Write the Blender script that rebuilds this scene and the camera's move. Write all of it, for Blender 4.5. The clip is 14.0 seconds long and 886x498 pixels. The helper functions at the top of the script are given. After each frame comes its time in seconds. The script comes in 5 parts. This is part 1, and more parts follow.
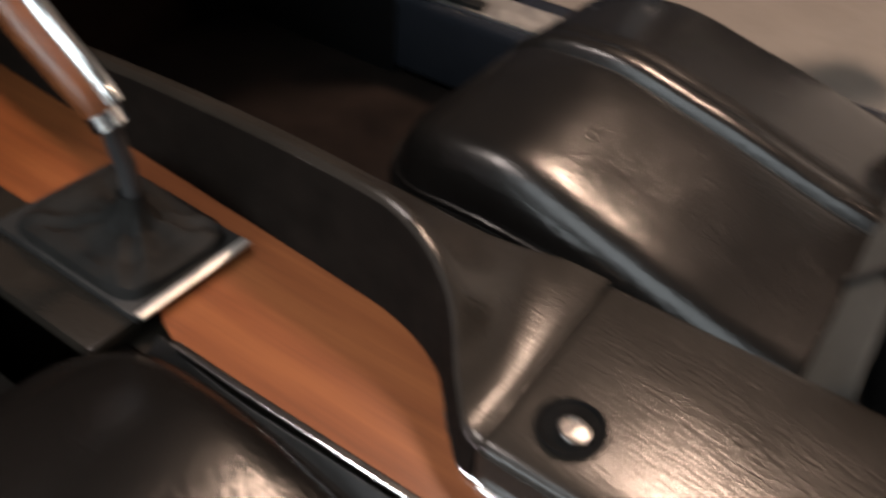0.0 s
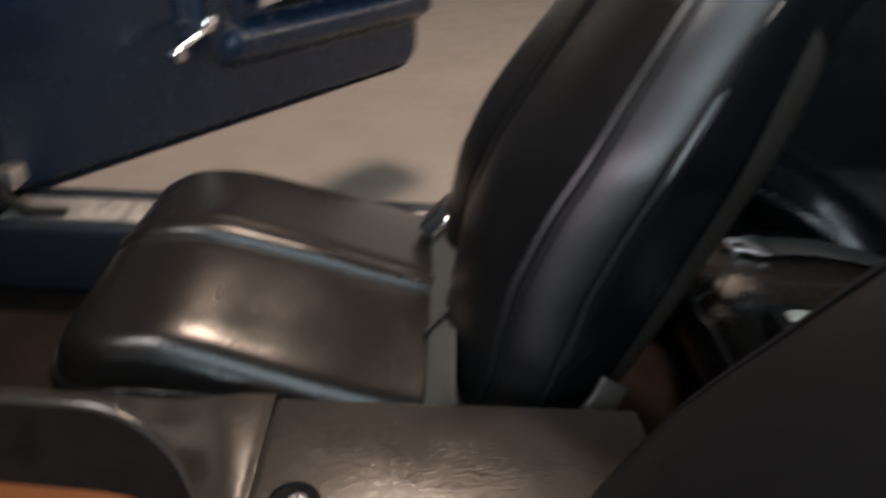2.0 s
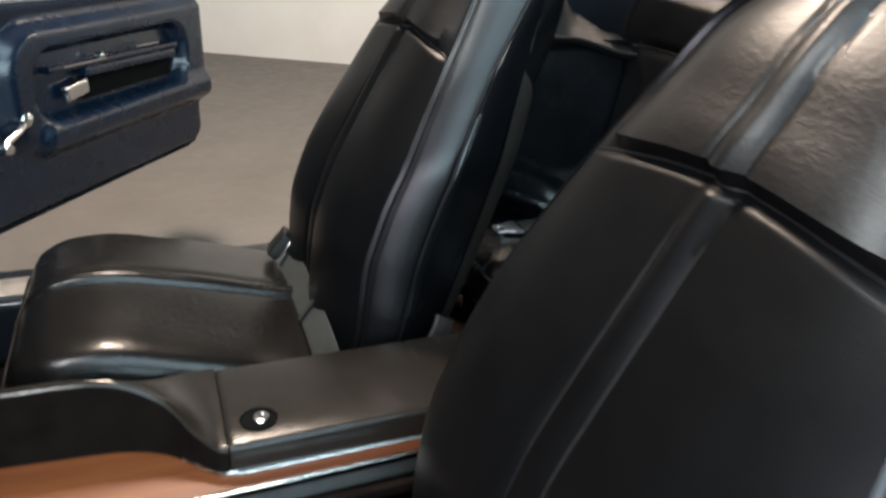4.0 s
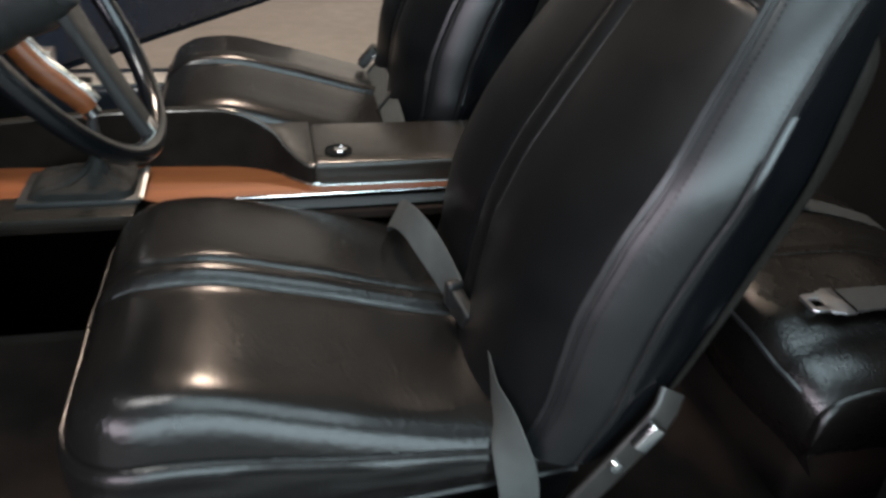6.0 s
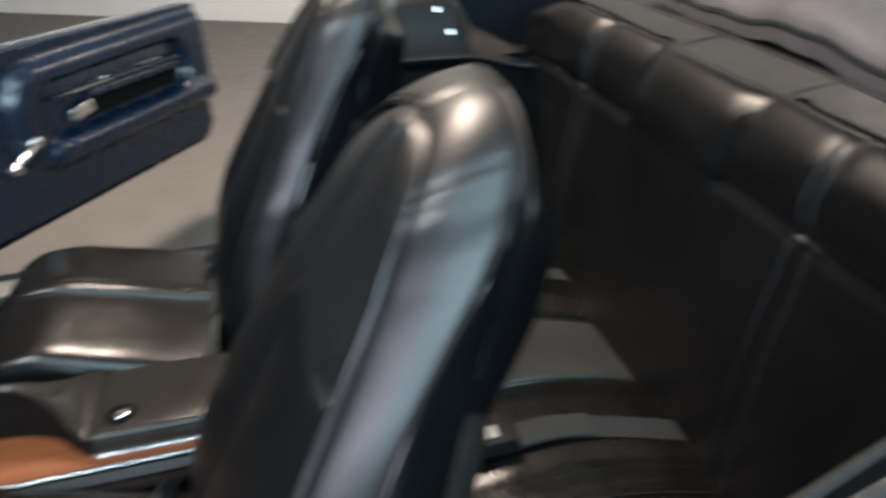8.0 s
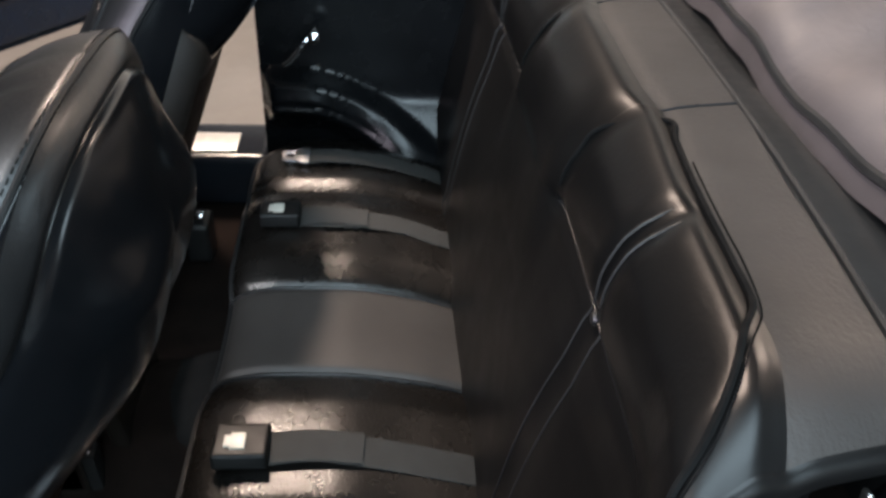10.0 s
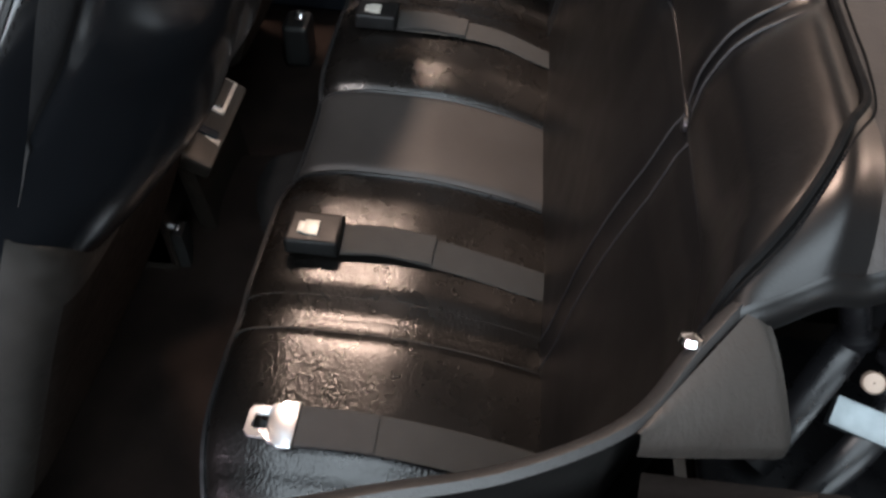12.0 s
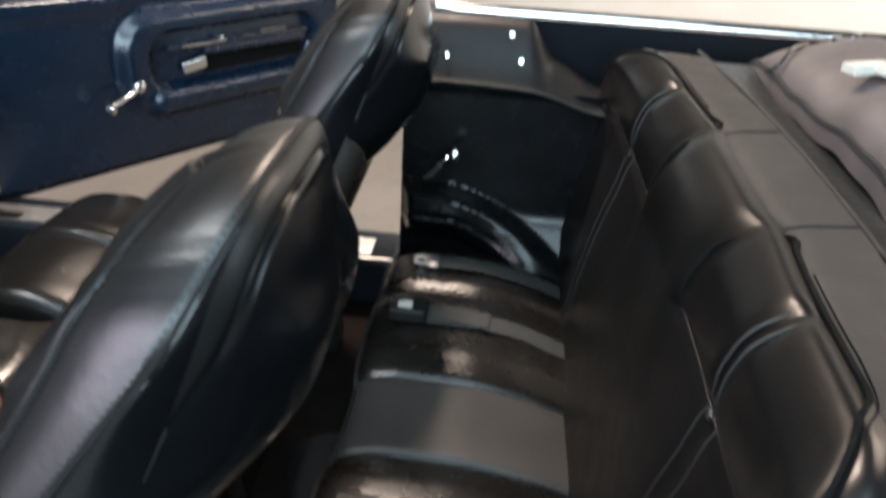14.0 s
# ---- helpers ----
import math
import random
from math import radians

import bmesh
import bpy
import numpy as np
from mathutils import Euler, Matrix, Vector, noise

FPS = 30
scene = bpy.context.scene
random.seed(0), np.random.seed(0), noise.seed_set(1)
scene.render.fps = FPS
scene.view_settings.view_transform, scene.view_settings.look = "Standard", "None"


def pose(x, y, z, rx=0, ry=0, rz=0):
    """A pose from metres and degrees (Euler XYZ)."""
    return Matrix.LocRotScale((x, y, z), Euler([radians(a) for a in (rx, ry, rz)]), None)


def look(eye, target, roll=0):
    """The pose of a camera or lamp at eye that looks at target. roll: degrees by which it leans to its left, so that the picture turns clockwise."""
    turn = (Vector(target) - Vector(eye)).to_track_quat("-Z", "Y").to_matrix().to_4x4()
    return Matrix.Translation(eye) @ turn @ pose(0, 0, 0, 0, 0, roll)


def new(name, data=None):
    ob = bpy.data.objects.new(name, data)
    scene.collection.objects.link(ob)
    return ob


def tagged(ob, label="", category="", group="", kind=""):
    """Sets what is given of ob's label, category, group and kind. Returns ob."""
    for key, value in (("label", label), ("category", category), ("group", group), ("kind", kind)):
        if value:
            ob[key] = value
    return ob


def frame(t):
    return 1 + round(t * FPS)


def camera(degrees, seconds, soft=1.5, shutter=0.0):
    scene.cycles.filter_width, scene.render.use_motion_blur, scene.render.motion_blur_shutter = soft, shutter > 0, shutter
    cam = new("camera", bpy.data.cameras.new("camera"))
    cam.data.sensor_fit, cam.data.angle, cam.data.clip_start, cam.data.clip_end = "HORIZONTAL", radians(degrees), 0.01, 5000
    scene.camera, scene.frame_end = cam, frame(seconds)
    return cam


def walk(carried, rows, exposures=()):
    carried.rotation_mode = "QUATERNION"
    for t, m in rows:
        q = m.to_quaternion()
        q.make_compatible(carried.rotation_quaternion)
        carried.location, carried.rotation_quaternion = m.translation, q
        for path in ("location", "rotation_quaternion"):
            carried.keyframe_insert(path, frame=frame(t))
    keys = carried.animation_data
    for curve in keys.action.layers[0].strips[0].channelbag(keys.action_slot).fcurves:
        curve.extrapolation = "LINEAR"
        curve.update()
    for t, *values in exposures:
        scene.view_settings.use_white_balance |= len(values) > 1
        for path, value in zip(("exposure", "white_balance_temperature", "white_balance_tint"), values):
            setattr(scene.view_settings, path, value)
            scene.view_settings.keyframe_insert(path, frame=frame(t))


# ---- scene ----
cam = camera(59.3, 14.0, soft=2.7, shutter=0.8)
PATH = [
    (0, (-0.346, -0.213, 0.895), (0.957, 0.576, -0.401), 5.2),
    (0.5, (-0.379, -0.264, 0.915), (0.999, 0.242, -0.443), 6.5),
    (1, (-0.411, -0.286, 0.941), (1.028, 0.095, -0.395), 6.0),
    (1.5, (-0.45, -0.277, 0.981), (1.165, -0.002, -0.166), 3.1),
    (2, (-0.52, -0.232, 1.029), (1.222, -0.295, 0.048), 3.3),
    (2.5, (-0.598, -0.167, 1.09), (1.138, -0.63, 0.212), 2.3),
    (2.7, (-0.625, -0.158, 1.097), (1.113, -0.684, 0.259), 1.2),
    (4.8, (-1.028, 0.007, 1.079), (0.655, -0.695, 0.256), 3.3),
    (5, (-1.06, 0.013, 1.064), (0.613, -0.65, 0.191), 4.0),
    (5.5, (-1.139, 0.013, 1.042), (0.498, -0.572, 0.054), 4.2),
    (6, (-1.247, -0.034, 1.04), (0.422, -0.436, 0.014), 3.6),
    (6.5, (-1.364, -0.151, 1.089), (0.346, -0.36, 0.072), 0.8),
    (7, (-1.391, -0.234, 1.201), (0.33, -0.294, 0.184), -1.9),
    (7.5, (-1.285, -0.334, 1.283), (0.485, -0.462, 0.36), -3.0),
    (8, (-1.149, -0.479, 1.317), (0.584, -0.814, 0.377), -3.7),
    (8.2, (-1.131, -0.565, 1.334), (0.561, -0.944, 0.338), -5.7),
    (10.3, (-0.914, -0.9, 1.345), (0.62, -1.011, 0.066), 4.7),
    (10.5, (-0.913, -0.909, 1.332), (0.587, -0.978, 0.01), 4.7),
    (11, (-0.916, -0.918, 1.311), (0.505, -0.902, -0.097), 4.2),
    (11.5, (-0.926, -0.922, 1.296), (0.422, -0.842, -0.18), 2.7),
    (12, (-0.943, -0.922, 1.277), (0.366, -0.842, -0.232), 3.2),
    (12.5, (-0.956, -0.924, 1.282), (0.373, -0.865, -0.212), 3.9),
    (13, (-0.972, -0.938, 1.311), (0.509, -0.834, -0.028), 2.4),
    (13.5, (-0.993, -0.918, 1.335), (0.647, -0.765, 0.201), 2.7),
    (14, (-1.024, -0.861, 1.344), (0.729, -0.735, 0.39), 3.5),
]
EXPOSURES = [(0.0, -0.1, 8000, 28), (1.0, -0.12, 8000, 28), (2.5, 0.16, 7000, 18), (5.0, 0.14, 6700, 14), (6.5, 0.17, 7100, 17), (8.2, 0.34, 6500, 13), (10.3, 0.53, 6900, 21), (12.5, 0.44, 7400, 28), (14.0, 0.51, 6700, 16)]
walk(cam, [(t, look(e, g, r)) for t, e, g, r in PATH], EXPOSURES)

# ---- light ----
world = bpy.data.worlds.new("world")
scene.world = world
world.use_nodes = True
wn = world.node_tree.nodes["Background"]
wn.inputs[0].default_value = (0.9, 0.95, 1.0, 1)
wn.inputs[1].default_value = 0.09


def area_lamp(name, eye, target, sx, sy, watts, colour):
    data = bpy.data.lights.new(name, "AREA")
    data.shape, data.size, data.size_y, data.energy, data.color = "RECTANGLE", sx, sy, watts, colour
    ob = new(name, data)
    ob.matrix_world = look(eye, target)
    return ob


WARM = (1.0, 0.85, 0.70)
COOL = (0.60, 0.86, 0.98)
LILAC = (0.86, 0.84, 1.0)
area_lamp("ceiling_lamp", (1.9, -0.2, 3.3), (1.9, -0.2, 0), 0.6, 0.45, 145, WARM)
area_lamp("ceiling_lamp", (-1.7, -0.7, 3.35), (-1.7, -0.7, 0), 2.0, 2.4, 105, COOL)
area_lamp("ceiling_lamp", (-0.35, 0.95, 3.3), (-0.35, 0.95, 0), 0.6, 0.45, 45, (0.90, 0.98, 1.0))
area_lamp("ceiling_lamp", (2.05, -4.0, 3.3), (2.05, -4.0, 0), 0.8, 0.6, 70, WARM)
area_lamp("window_daylight", (-4.8, -0.7, 2.2), (-0.3, -0.5, 0.8), 5.4, 2.2, 400, COOL)
area_lamp("window_daylight", (-4.6, 3.6, 2.3), (-0.3, 0.0, 0.8), 3.2, 1.8, 240, LILAC)
area_lamp("window_daylight", (0.5, -8.0, 2.0), (0.3, 0, 0.7), 4.0, 1.8, 130, COOL)


# ---- materials ----
def node_mat(name):
    m = bpy.data.materials.new(name)
    m.use_nodes = True
    t = m.node_tree
    return m, t, t.nodes["Principled BSDF"]


def link(t, a, b):
    t.links.new(a, b)


def coords(t, scale=(1, 1, 1)):
    c = t.nodes.new("ShaderNodeTexCoord")
    mp = t.nodes.new("ShaderNodeMapping")
    mp.inputs["Scale"].default_value = scale
    link(t, c.outputs["Object"], mp.inputs[0])
    return mp.outputs[0]


def noise_tex(t, vec, scale, detail=4, rough=0.55):
    n = t.nodes.new("ShaderNodeTexNoise")
    n.inputs["Scale"].default_value = scale
    n.inputs["Detail"].default_value = detail
    n.inputs["Roughness"].default_value = rough
    link(t, vec, n.inputs["Vector"])
    return n.outputs[0]


def ramp(t, fac, stops):
    r = t.nodes.new("ShaderNodeValToRGB")
    while len(r.color_ramp.elements) < len(stops):
        r.color_ramp.elements.new(0.5)
    for e, (p, c) in zip(r.color_ramp.elements, stops):
        e.position = p
        e.color = (*c, 1) if len(c) == 3 else c
    link(t, fac, r.inputs[0])
    return r.outputs[0]


def grey(v):
    return (v, v, v)


def bump(t, bsdf, heights):
    last = None
    for h, strength, dist in heights:
        b = t.nodes.new("ShaderNodeBump")
        b.inputs["Strength"].default_value = strength
        b.inputs["Distance"].default_value = dist
        link(t, h, b.inputs["Height"])
        if last:
            link(t, last, b.inputs["Normal"])
        last = b.outputs[0]
    link(t, last, bsdf.inputs["Normal"])


def pebbles(t, v, stretch, size):
    """Crinkled leather grain of a few millimetres, stronger in patches."""
    fine = noise_tex(t, coords(t, stretch), size, 1.6, 0.5)
    patch = ramp(t, noise_tex(t, v, 9, 3), [(0.38, grey(0.45)), (0.62, grey(1.0))])
    mul = t.nodes.new("ShaderNodeMath")
    mul.operation = "MULTIPLY"
    off = t.nodes.new("ShaderNodeMath")
    off.operation = "SUBTRACT"
    off.inputs[1].default_value = 0.5
    link(t, fine, off.inputs[0])
    link(t, off.outputs[0], mul.inputs[0])
    link(t, patch, mul.inputs[1])
    return mul.outputs[0]


def vinyl(name, col, rough=(0.26, 0.38), grain=0.12, wrinkle=0.15, scale=1.0, waves=0.08, pebble=0.0, stretch=(1.0, 1.5, 1.0), size=140):
    m, t, b = node_mat(name)
    v = coords(t)
    big = noise_tex(t, v, 7, 3)
    vor = t.nodes.new("ShaderNodeTexVoronoi")
    vor.inputs["Scale"].default_value = 520
    link(t, v, vor.inputs["Vector"])
    worn = ramp(t, noise_tex(t, v, 4.5 * scale, 3), [(0.53, grey(0)), (0.66, grey(1))])
    creases = noise_tex(t, coords(t, (1.0, 1.9, 1.0)), 70, 2.5, 0.6)
    mul = t.nodes.new("ShaderNodeMath")
    mul.operation = "MULTIPLY"
    centred = t.nodes.new("ShaderNodeMath")
    centred.operation = "SUBTRACT"
    centred.inputs[1].default_value = 0.5
    link(t, creases, centred.inputs[0])
    link(t, worn, mul.inputs[0])
    link(t, centred.outputs[0], mul.inputs[1])
    link(t, ramp(t, big, [(0.3, tuple(c * 0.8 for c in col)), (0.7, tuple(c * 1.25 for c in col))]), b.inputs["Base Color"])
    link(t, ramp(t, noise_tex(t, v, 19, 4, 0.6), [(0.3, grey(rough[0])), (0.72, grey(rough[1]))]), b.inputs["Roughness"])
    bump(t, b, [(noise_tex(t, v, 14, 2), waves, 0.004), (mul.outputs[0], wrinkle, 0.005), (vor.outputs[0], grain, 0.0005), *([(pebbles(t, v, stretch, size), pebble, 0.0030)] if pebble else [])])
    return m


def plain(name, col, rough=0.5, metal=0.0, var=0.15, scale=30, bumpy=0.1):
    m, t, b = node_mat(name)
    v = coords(t)
    n = noise_tex(t, v, scale, 5, 0.6)
    link(t, ramp(t, n, [(0.3, tuple(c * (1 - var) for c in col)), (0.7, tuple(min(1, c * (1 + var)) for c in col))]), b.inputs["Base Color"])
    link(t, ramp(t, noise_tex(t, v, scale * 2.3, 4), [(0.3, grey(rough * 0.8)), (0.7, grey(min(1, rough * 1.2)))]), b.inputs["Roughness"])
    b.inputs["Metallic"].default_value = metal
    bump(t, b, [(n, bumpy, 0.001)])
    return m


def wood_material():
    m, t, b = node_mat("walnut_veneer")
    v = coords(t, (26, 1.6, 26))
    n1 = noise_tex(t, v, 2.2, 6, 0.62)
    n2 = noise_tex(t, coords(t, (160, 5, 160)), 2.0, 4, 0.6)
    mix = t.nodes.new("ShaderNodeMath")
    mix.operation = "MULTIPLY_ADD"
    mix.inputs[1].default_value = 0.35
    link(t, n2, mix.inputs[0])
    link(t, n1, mix.inputs[2])
    link(t, ramp(t, mix.outputs[0], [(0.42, (0.100, 0.027, 0.009)), (0.64, (0.150, 0.042, 0.014)), (0.88, (0.190, 0.058, 0.019))]), b.inputs["Base Color"])
    b.inputs["Roughness"].default_value = 0.38
    b.inputs["Coat Weight"].default_value = 0.2
    bump(t, b, [(n2, 0.08, 0.0005)])
    return m


def webbing_material(name, col):
    m, t, b = node_mat(name)
    v = coords(t)
    w = t.nodes.new("ShaderNodeTexWave")
    w.inputs["Scale"].default_value = 260
    w.inputs["Distortion"].default_value = 1.5
    link(t, v, w.inputs["Vector"])
    link(t, ramp(t, noise_tex(t, v, 40, 5), [(0.3, tuple(c * 0.8 for c in col)), (0.7, tuple(c * 1.2 for c in col))]), b.inputs["Base Color"])
    b.inputs["Roughness"].default_value = 0.75
    bump(t, b, [(w.outputs[1], 0.35, 0.0006)])
    return m


def carpet_material(name, col):
    m, t, b = node_mat(name)
    v = coords(t)
    n = noise_tex(t, v, 420, 3, 0.8)
    link(t, ramp(t, noise_tex(t, v, 14, 5), [(0.3, tuple(c * 0.6 for c in col)), (0.7, tuple(c * 1.4 for c in col))]), b.inputs["Base Color"])
    b.inputs["Roughness"].default_value = 0.97
    b.inputs["Specular IOR Level"].default_value = 0.1
    bump(t, b, [(n, 0.9, 0.004)])
    return m


def concrete_material(name, a, c, scale=3.0):
    m, t, b = node_mat(name)
    v = coords(t)
    n = noise_tex(t, v, scale, 8, 0.65)
    link(t, ramp(t, n, [(0.25, a), (0.75, c)]), b.inputs["Base Color"])
    link(t, ramp(t, noise_tex(t, v, scale * 4, 5), [(0.3, grey(0.5)), (0.7, grey(0.8))]), b.inputs["Roughness"])
    bump(t, b, [(noise_tex(t, v, 90, 4), 0.15, 0.002)])
    return m


VINYL = vinyl("black_vinyl", (0.0036, 0.0037, 0.0040), rough=(0.33, 0.38), grain=0.16, waves=0.05, wrinkle=0.08, pebble=0.10)
VINYL.node_tree.nodes["Principled BSDF"].inputs["Specular IOR Level"].default_value = 0.42
VINYL_FRONT = vinyl("seat_front_vinyl", (0.0026, 0.0027, 0.0029), rough=(0.36, 0.42), grain=0.16, waves=0.04, wrinkle=0.05)
VINYL_FRONT.node_tree.nodes["Principled BSDF"].inputs["Specular IOR Level"].default_value = 0.23
VINYL_WORN = vinyl("worn_black_vinyl", (0.0050, 0.0044, 0.0041), rough=(0.22, 0.28), wrinkle=0.16, grain=0.05, waves=0.02, pebble=0.21, stretch=(1.3, 0.7, 1.0), size=165)
VINYL_WORN.node_tree.nodes["Principled BSDF"].inputs["Specular IOR Level"].default_value = 0.33
VINYL_REAR = vinyl("rear_black_vinyl", (0.0040, 0.0034, 0.0030), rough=(0.25, 0.31), wrinkle=0.0, grain=0.12, waves=0.06, pebble=0.34, size=180)
VINYL_REAR.node_tree.nodes["Principled BSDF"].inputs["Specular IOR Level"].default_value = 0.42
VINYL_BACK = vinyl("rear_backrest_vinyl", (0.0024, 0.0023, 0.0023), rough=(0.30, 0.35), wrinkle=0.0, waves=0.03)
VINYL_BACK.node_tree.nodes["Principled BSDF"].inputs["Specular IOR Level"].default_value = 0.32
# Backrest vinyl with its sheen cut, to put shade into the lower face.
VINYL_LOWER = vinyl("lower_backrest_vinyl", (0.0034, 0.0033, 0.0033), rough=(0.44, 0.52), wrinkle=0.04, waves=0.03)
VINYL_LOWER.node_tree.nodes["Principled BSDF"].inputs["Specular IOR Level"].default_value = 0.14
VINYL_INSERT = vinyl("insert_vinyl", (0.0034, 0.0033, 0.0033), rough=(0.28, 0.34), grain=0.10, wrinkle=0.04, pebble=0.06)
VINYL_INSERT.node_tree.nodes["Principled BSDF"].inputs["Specular IOR Level"].default_value = 0.15
HUMP = vinyl("matt_black_vinyl", (0.022, 0.0195, 0.018), rough=(0.44, 0.56), wrinkle=0.05)
CONSOLE = vinyl("console_plastic", (0.014, 0.0115, 0.0095), rough=(0.19, 0.25), grain=0.12, wrinkle=0.0, waves=0.03, pebble=0.13, stretch=(1.8, 0.5, 1.0), size=210)
CONSOLE.node_tree.nodes["Principled BSDF"].inputs["Specular IOR Level"].default_value = 0.29
FLANGE_FACE = plain("brown_black_matt", (0.0060, 0.0042, 0.0034), 0.85, 0, 0.25)
FLANGE_FACE.node_tree.nodes["Principled BSDF"].inputs["Specular IOR Level"].default_value = 0.04
TRIM = vinyl("trim_vinyl", (0.011, 0.0107, 0.0105), rough=(0.34, 0.46), grain=0.3, wrinkle=0.06)
PIPING = plain("piping", (0.010, 0.010, 0.0105), 0.34)
STITCH = plain("stitching", (0.006, 0.006, 0.006), 0.6)
WOOD = wood_material()
CHROME = plain("chrome", (0.66, 0.66, 0.66), 0.16, 1.0, 0.05)
SILL = plain("scuffed_aluminium", (0.80, 0.79, 0.76), 0.38, 1.0, 0.1)
ZINC = plain("zinc_plate", (0.10, 0.115, 0.12), 0.42, 0.8, 0.3)
STEEL = plain("dull_steel", (0.5, 0.49, 0.47), 0.35, 1.0, 0.15)
SHELL = plain("shell_plastic", (0.010, 0.0085, 0.0073), 0.5)
SHELL.node_tree.nodes["Principled BSDF"].inputs["Specular IOR Level"].default_value = 0.3
BRACKET = plain("grey_bracket_paint", (0.016, 0.014, 0.0125), 0.36, 0, 0.2)
BUCKLE = plain("buckle_black", (0.006, 0.006, 0.006), 0.45)
BUCKLE.node_tree.nodes["Principled BSDF"].inputs["Specular IOR Level"].default_value = 0.25
# Stitching and trim black; also paints the shade in the lock's hole.
MATT_BLACK = plain("matt_black", (0.003, 0.003, 0.003), 0.9)
MATT_BLACK.node_tree.nodes["Principled BSDF"].inputs["Specular IOR Level"].default_value = 0.08
BLACK = plain("black_plastic", (0.012, 0.012, 0.012), 0.4)
GLOSS = plain("gloss_black_panel", (0.0022, 0.0026, 0.0032), 0.20, 0, 0.2, 9, 0.05)
GLOSS.node_tree.nodes["Principled BSDF"].inputs["Specular IOR Level"].default_value = 0.42
SATIN = plain("satin_grey_black", (0.022, 0.022, 0.023), 0.46)
QTRIM = plain("moulded_black_trim", (0.0030, 0.0034, 0.0040), 0.25, 0, 0.2, 9, 0.05)
QTRIM.node_tree.nodes["Principled BSDF"].inputs["Specular IOR Level"].default_value = 0.28
CAPPAINT = plain("satin_black_metal", (0.006, 0.006, 0.0065), 0.46)
CAPPAINT.node_tree.nodes["Principled BSDF"].inputs["Specular IOR Level"].default_value = 0.16
RUBBER = plain("rubber_boot", (0.008, 0.0075, 0.007), 0.7, 0, 0.3)
RUBBER.node_tree.nodes["Principled BSDF"].inputs["Specular IOR Level"].default_value = 0.12
BELT = webbing_material("grey_webbing", (0.025, 0.027, 0.025))
BELT_DARK = webbing_material("black_webbing", (0.014, 0.014, 0.013))
TONGUE = plain("bare_tongue", (0.56, 0.57, 0.59), 0.34, 1.0, 0.1, 12, 0.02)
WHITE = plain("white_plastic", (0.40, 0.38, 0.33), 0.4)
TUNNEL = carpet_material("grey_black_carpet", (0.0125, 0.0115, 0.0112))
CARPET = carpet_material("brown_black_carpet", (0.0105, 0.0066, 0.0053))
DOORBLUE = vinyl("door_vinyl", (0.0022, 0.0078, 0.0180), rough=(0.22, 0.30), grain=0.1, wrinkle=0.0, waves=0.02)
BOOT = vinyl("boot_vinyl", (0.055, 0.045, 0.045), rough=(0.55, 0.7), grain=0.3, wrinkle=0.2)
BROWN = plain("brown_felt", (0.012, 0.009, 0.0075), 0.8, 0, 0.25)
BROWN.node_tree.nodes["Principled BSDF"].inputs["Specular IOR Level"].default_value = 0.06
PAINT = plain("dark_paint", (0.012, 0.014, 0.018), 0.15, 0, 0.05)
WING = vinyl("wing_plastic", (0.025, 0.0215, 0.019), rough=(0.46, 0.62), grain=0.3, wrinkle=0.15, pebble=0.3)
PAINT.node_tree.nodes["Principled BSDF"].inputs["Specular IOR Level"].default_value = 0.3
HINGE = plain("oiled_black_steel", (0.0030, 0.0030, 0.0034), 0.30, 0, 0.3)
HINGE.node_tree.nodes["Principled BSDF"].inputs["Specular IOR Level"].default_value = 0.28
WING.node_tree.nodes["Principled BSDF"].inputs["Specular IOR Level"].default_value = 0.2
# Beige base colour holds the warm lamp's reflection on the metal.
BOLT = plain("lamp_tinted_bolt", (0.20, 0.15, 0.115), 0.5, 0.3)
CONCRETE = concrete_material("show_floor", (0.112, 0.104, 0.095), (0.148, 0.137, 0.126))
CEILING = concrete_material("dark_ceiling", (0.10, 0.095, 0.09), (0.14, 0.132, 0.125), 2.0)
PLASTER = concrete_material("plaster", (0.66, 0.61, 0.53), (0.76, 0.71, 0.63), 2.0)


# ---- mesh helpers ----
def part(name, bm, material, parent=None, label=""):
    bmesh.ops.recalc_face_normals(bm, faces=bm.faces)
    me = bpy.data.meshes.new(name)
    bm.to_mesh(me)
    bm.free()
    me.materials.append(material)
    for p in me.polygons:
        p.use_smooth = True
    me.set_sharp_from_angle(angle=radians(42))
    ob = new(name, me)
    if parent:
        ob.parent = parent
    if label:
        ob["label"] = label
    return ob


def thing(name, label, category, at=(0, 0, 0), group=""):
    ob = new(name)
    ob.location = at
    ob.empty_display_size = 0.05
    return tagged(ob, label, category, group)


def sheet(fn, nu, nv, u0=0.0, u1=1.0, v0=0.0, v1=1.0, loop=False, into=None):
    bm = into or bmesh.new()
    rows = []
    for i in range(nu + 1 - (1 if loop else 0)):
        u = u0 + (u1 - u0) * i / nu
        rows.append([bm.verts.new(fn(u, v0 + (v1 - v0) * j / nv)) for j in range(nv + 1)])
    n = len(rows)
    for i in range(n if loop else n - 1):
        a, b = rows[i], rows[(i + 1) % n]
        for j in range(nv):
            try:
                bm.faces.new((a[j], b[j], b[j + 1], a[j + 1]))
            except ValueError:
                pass
    return bm


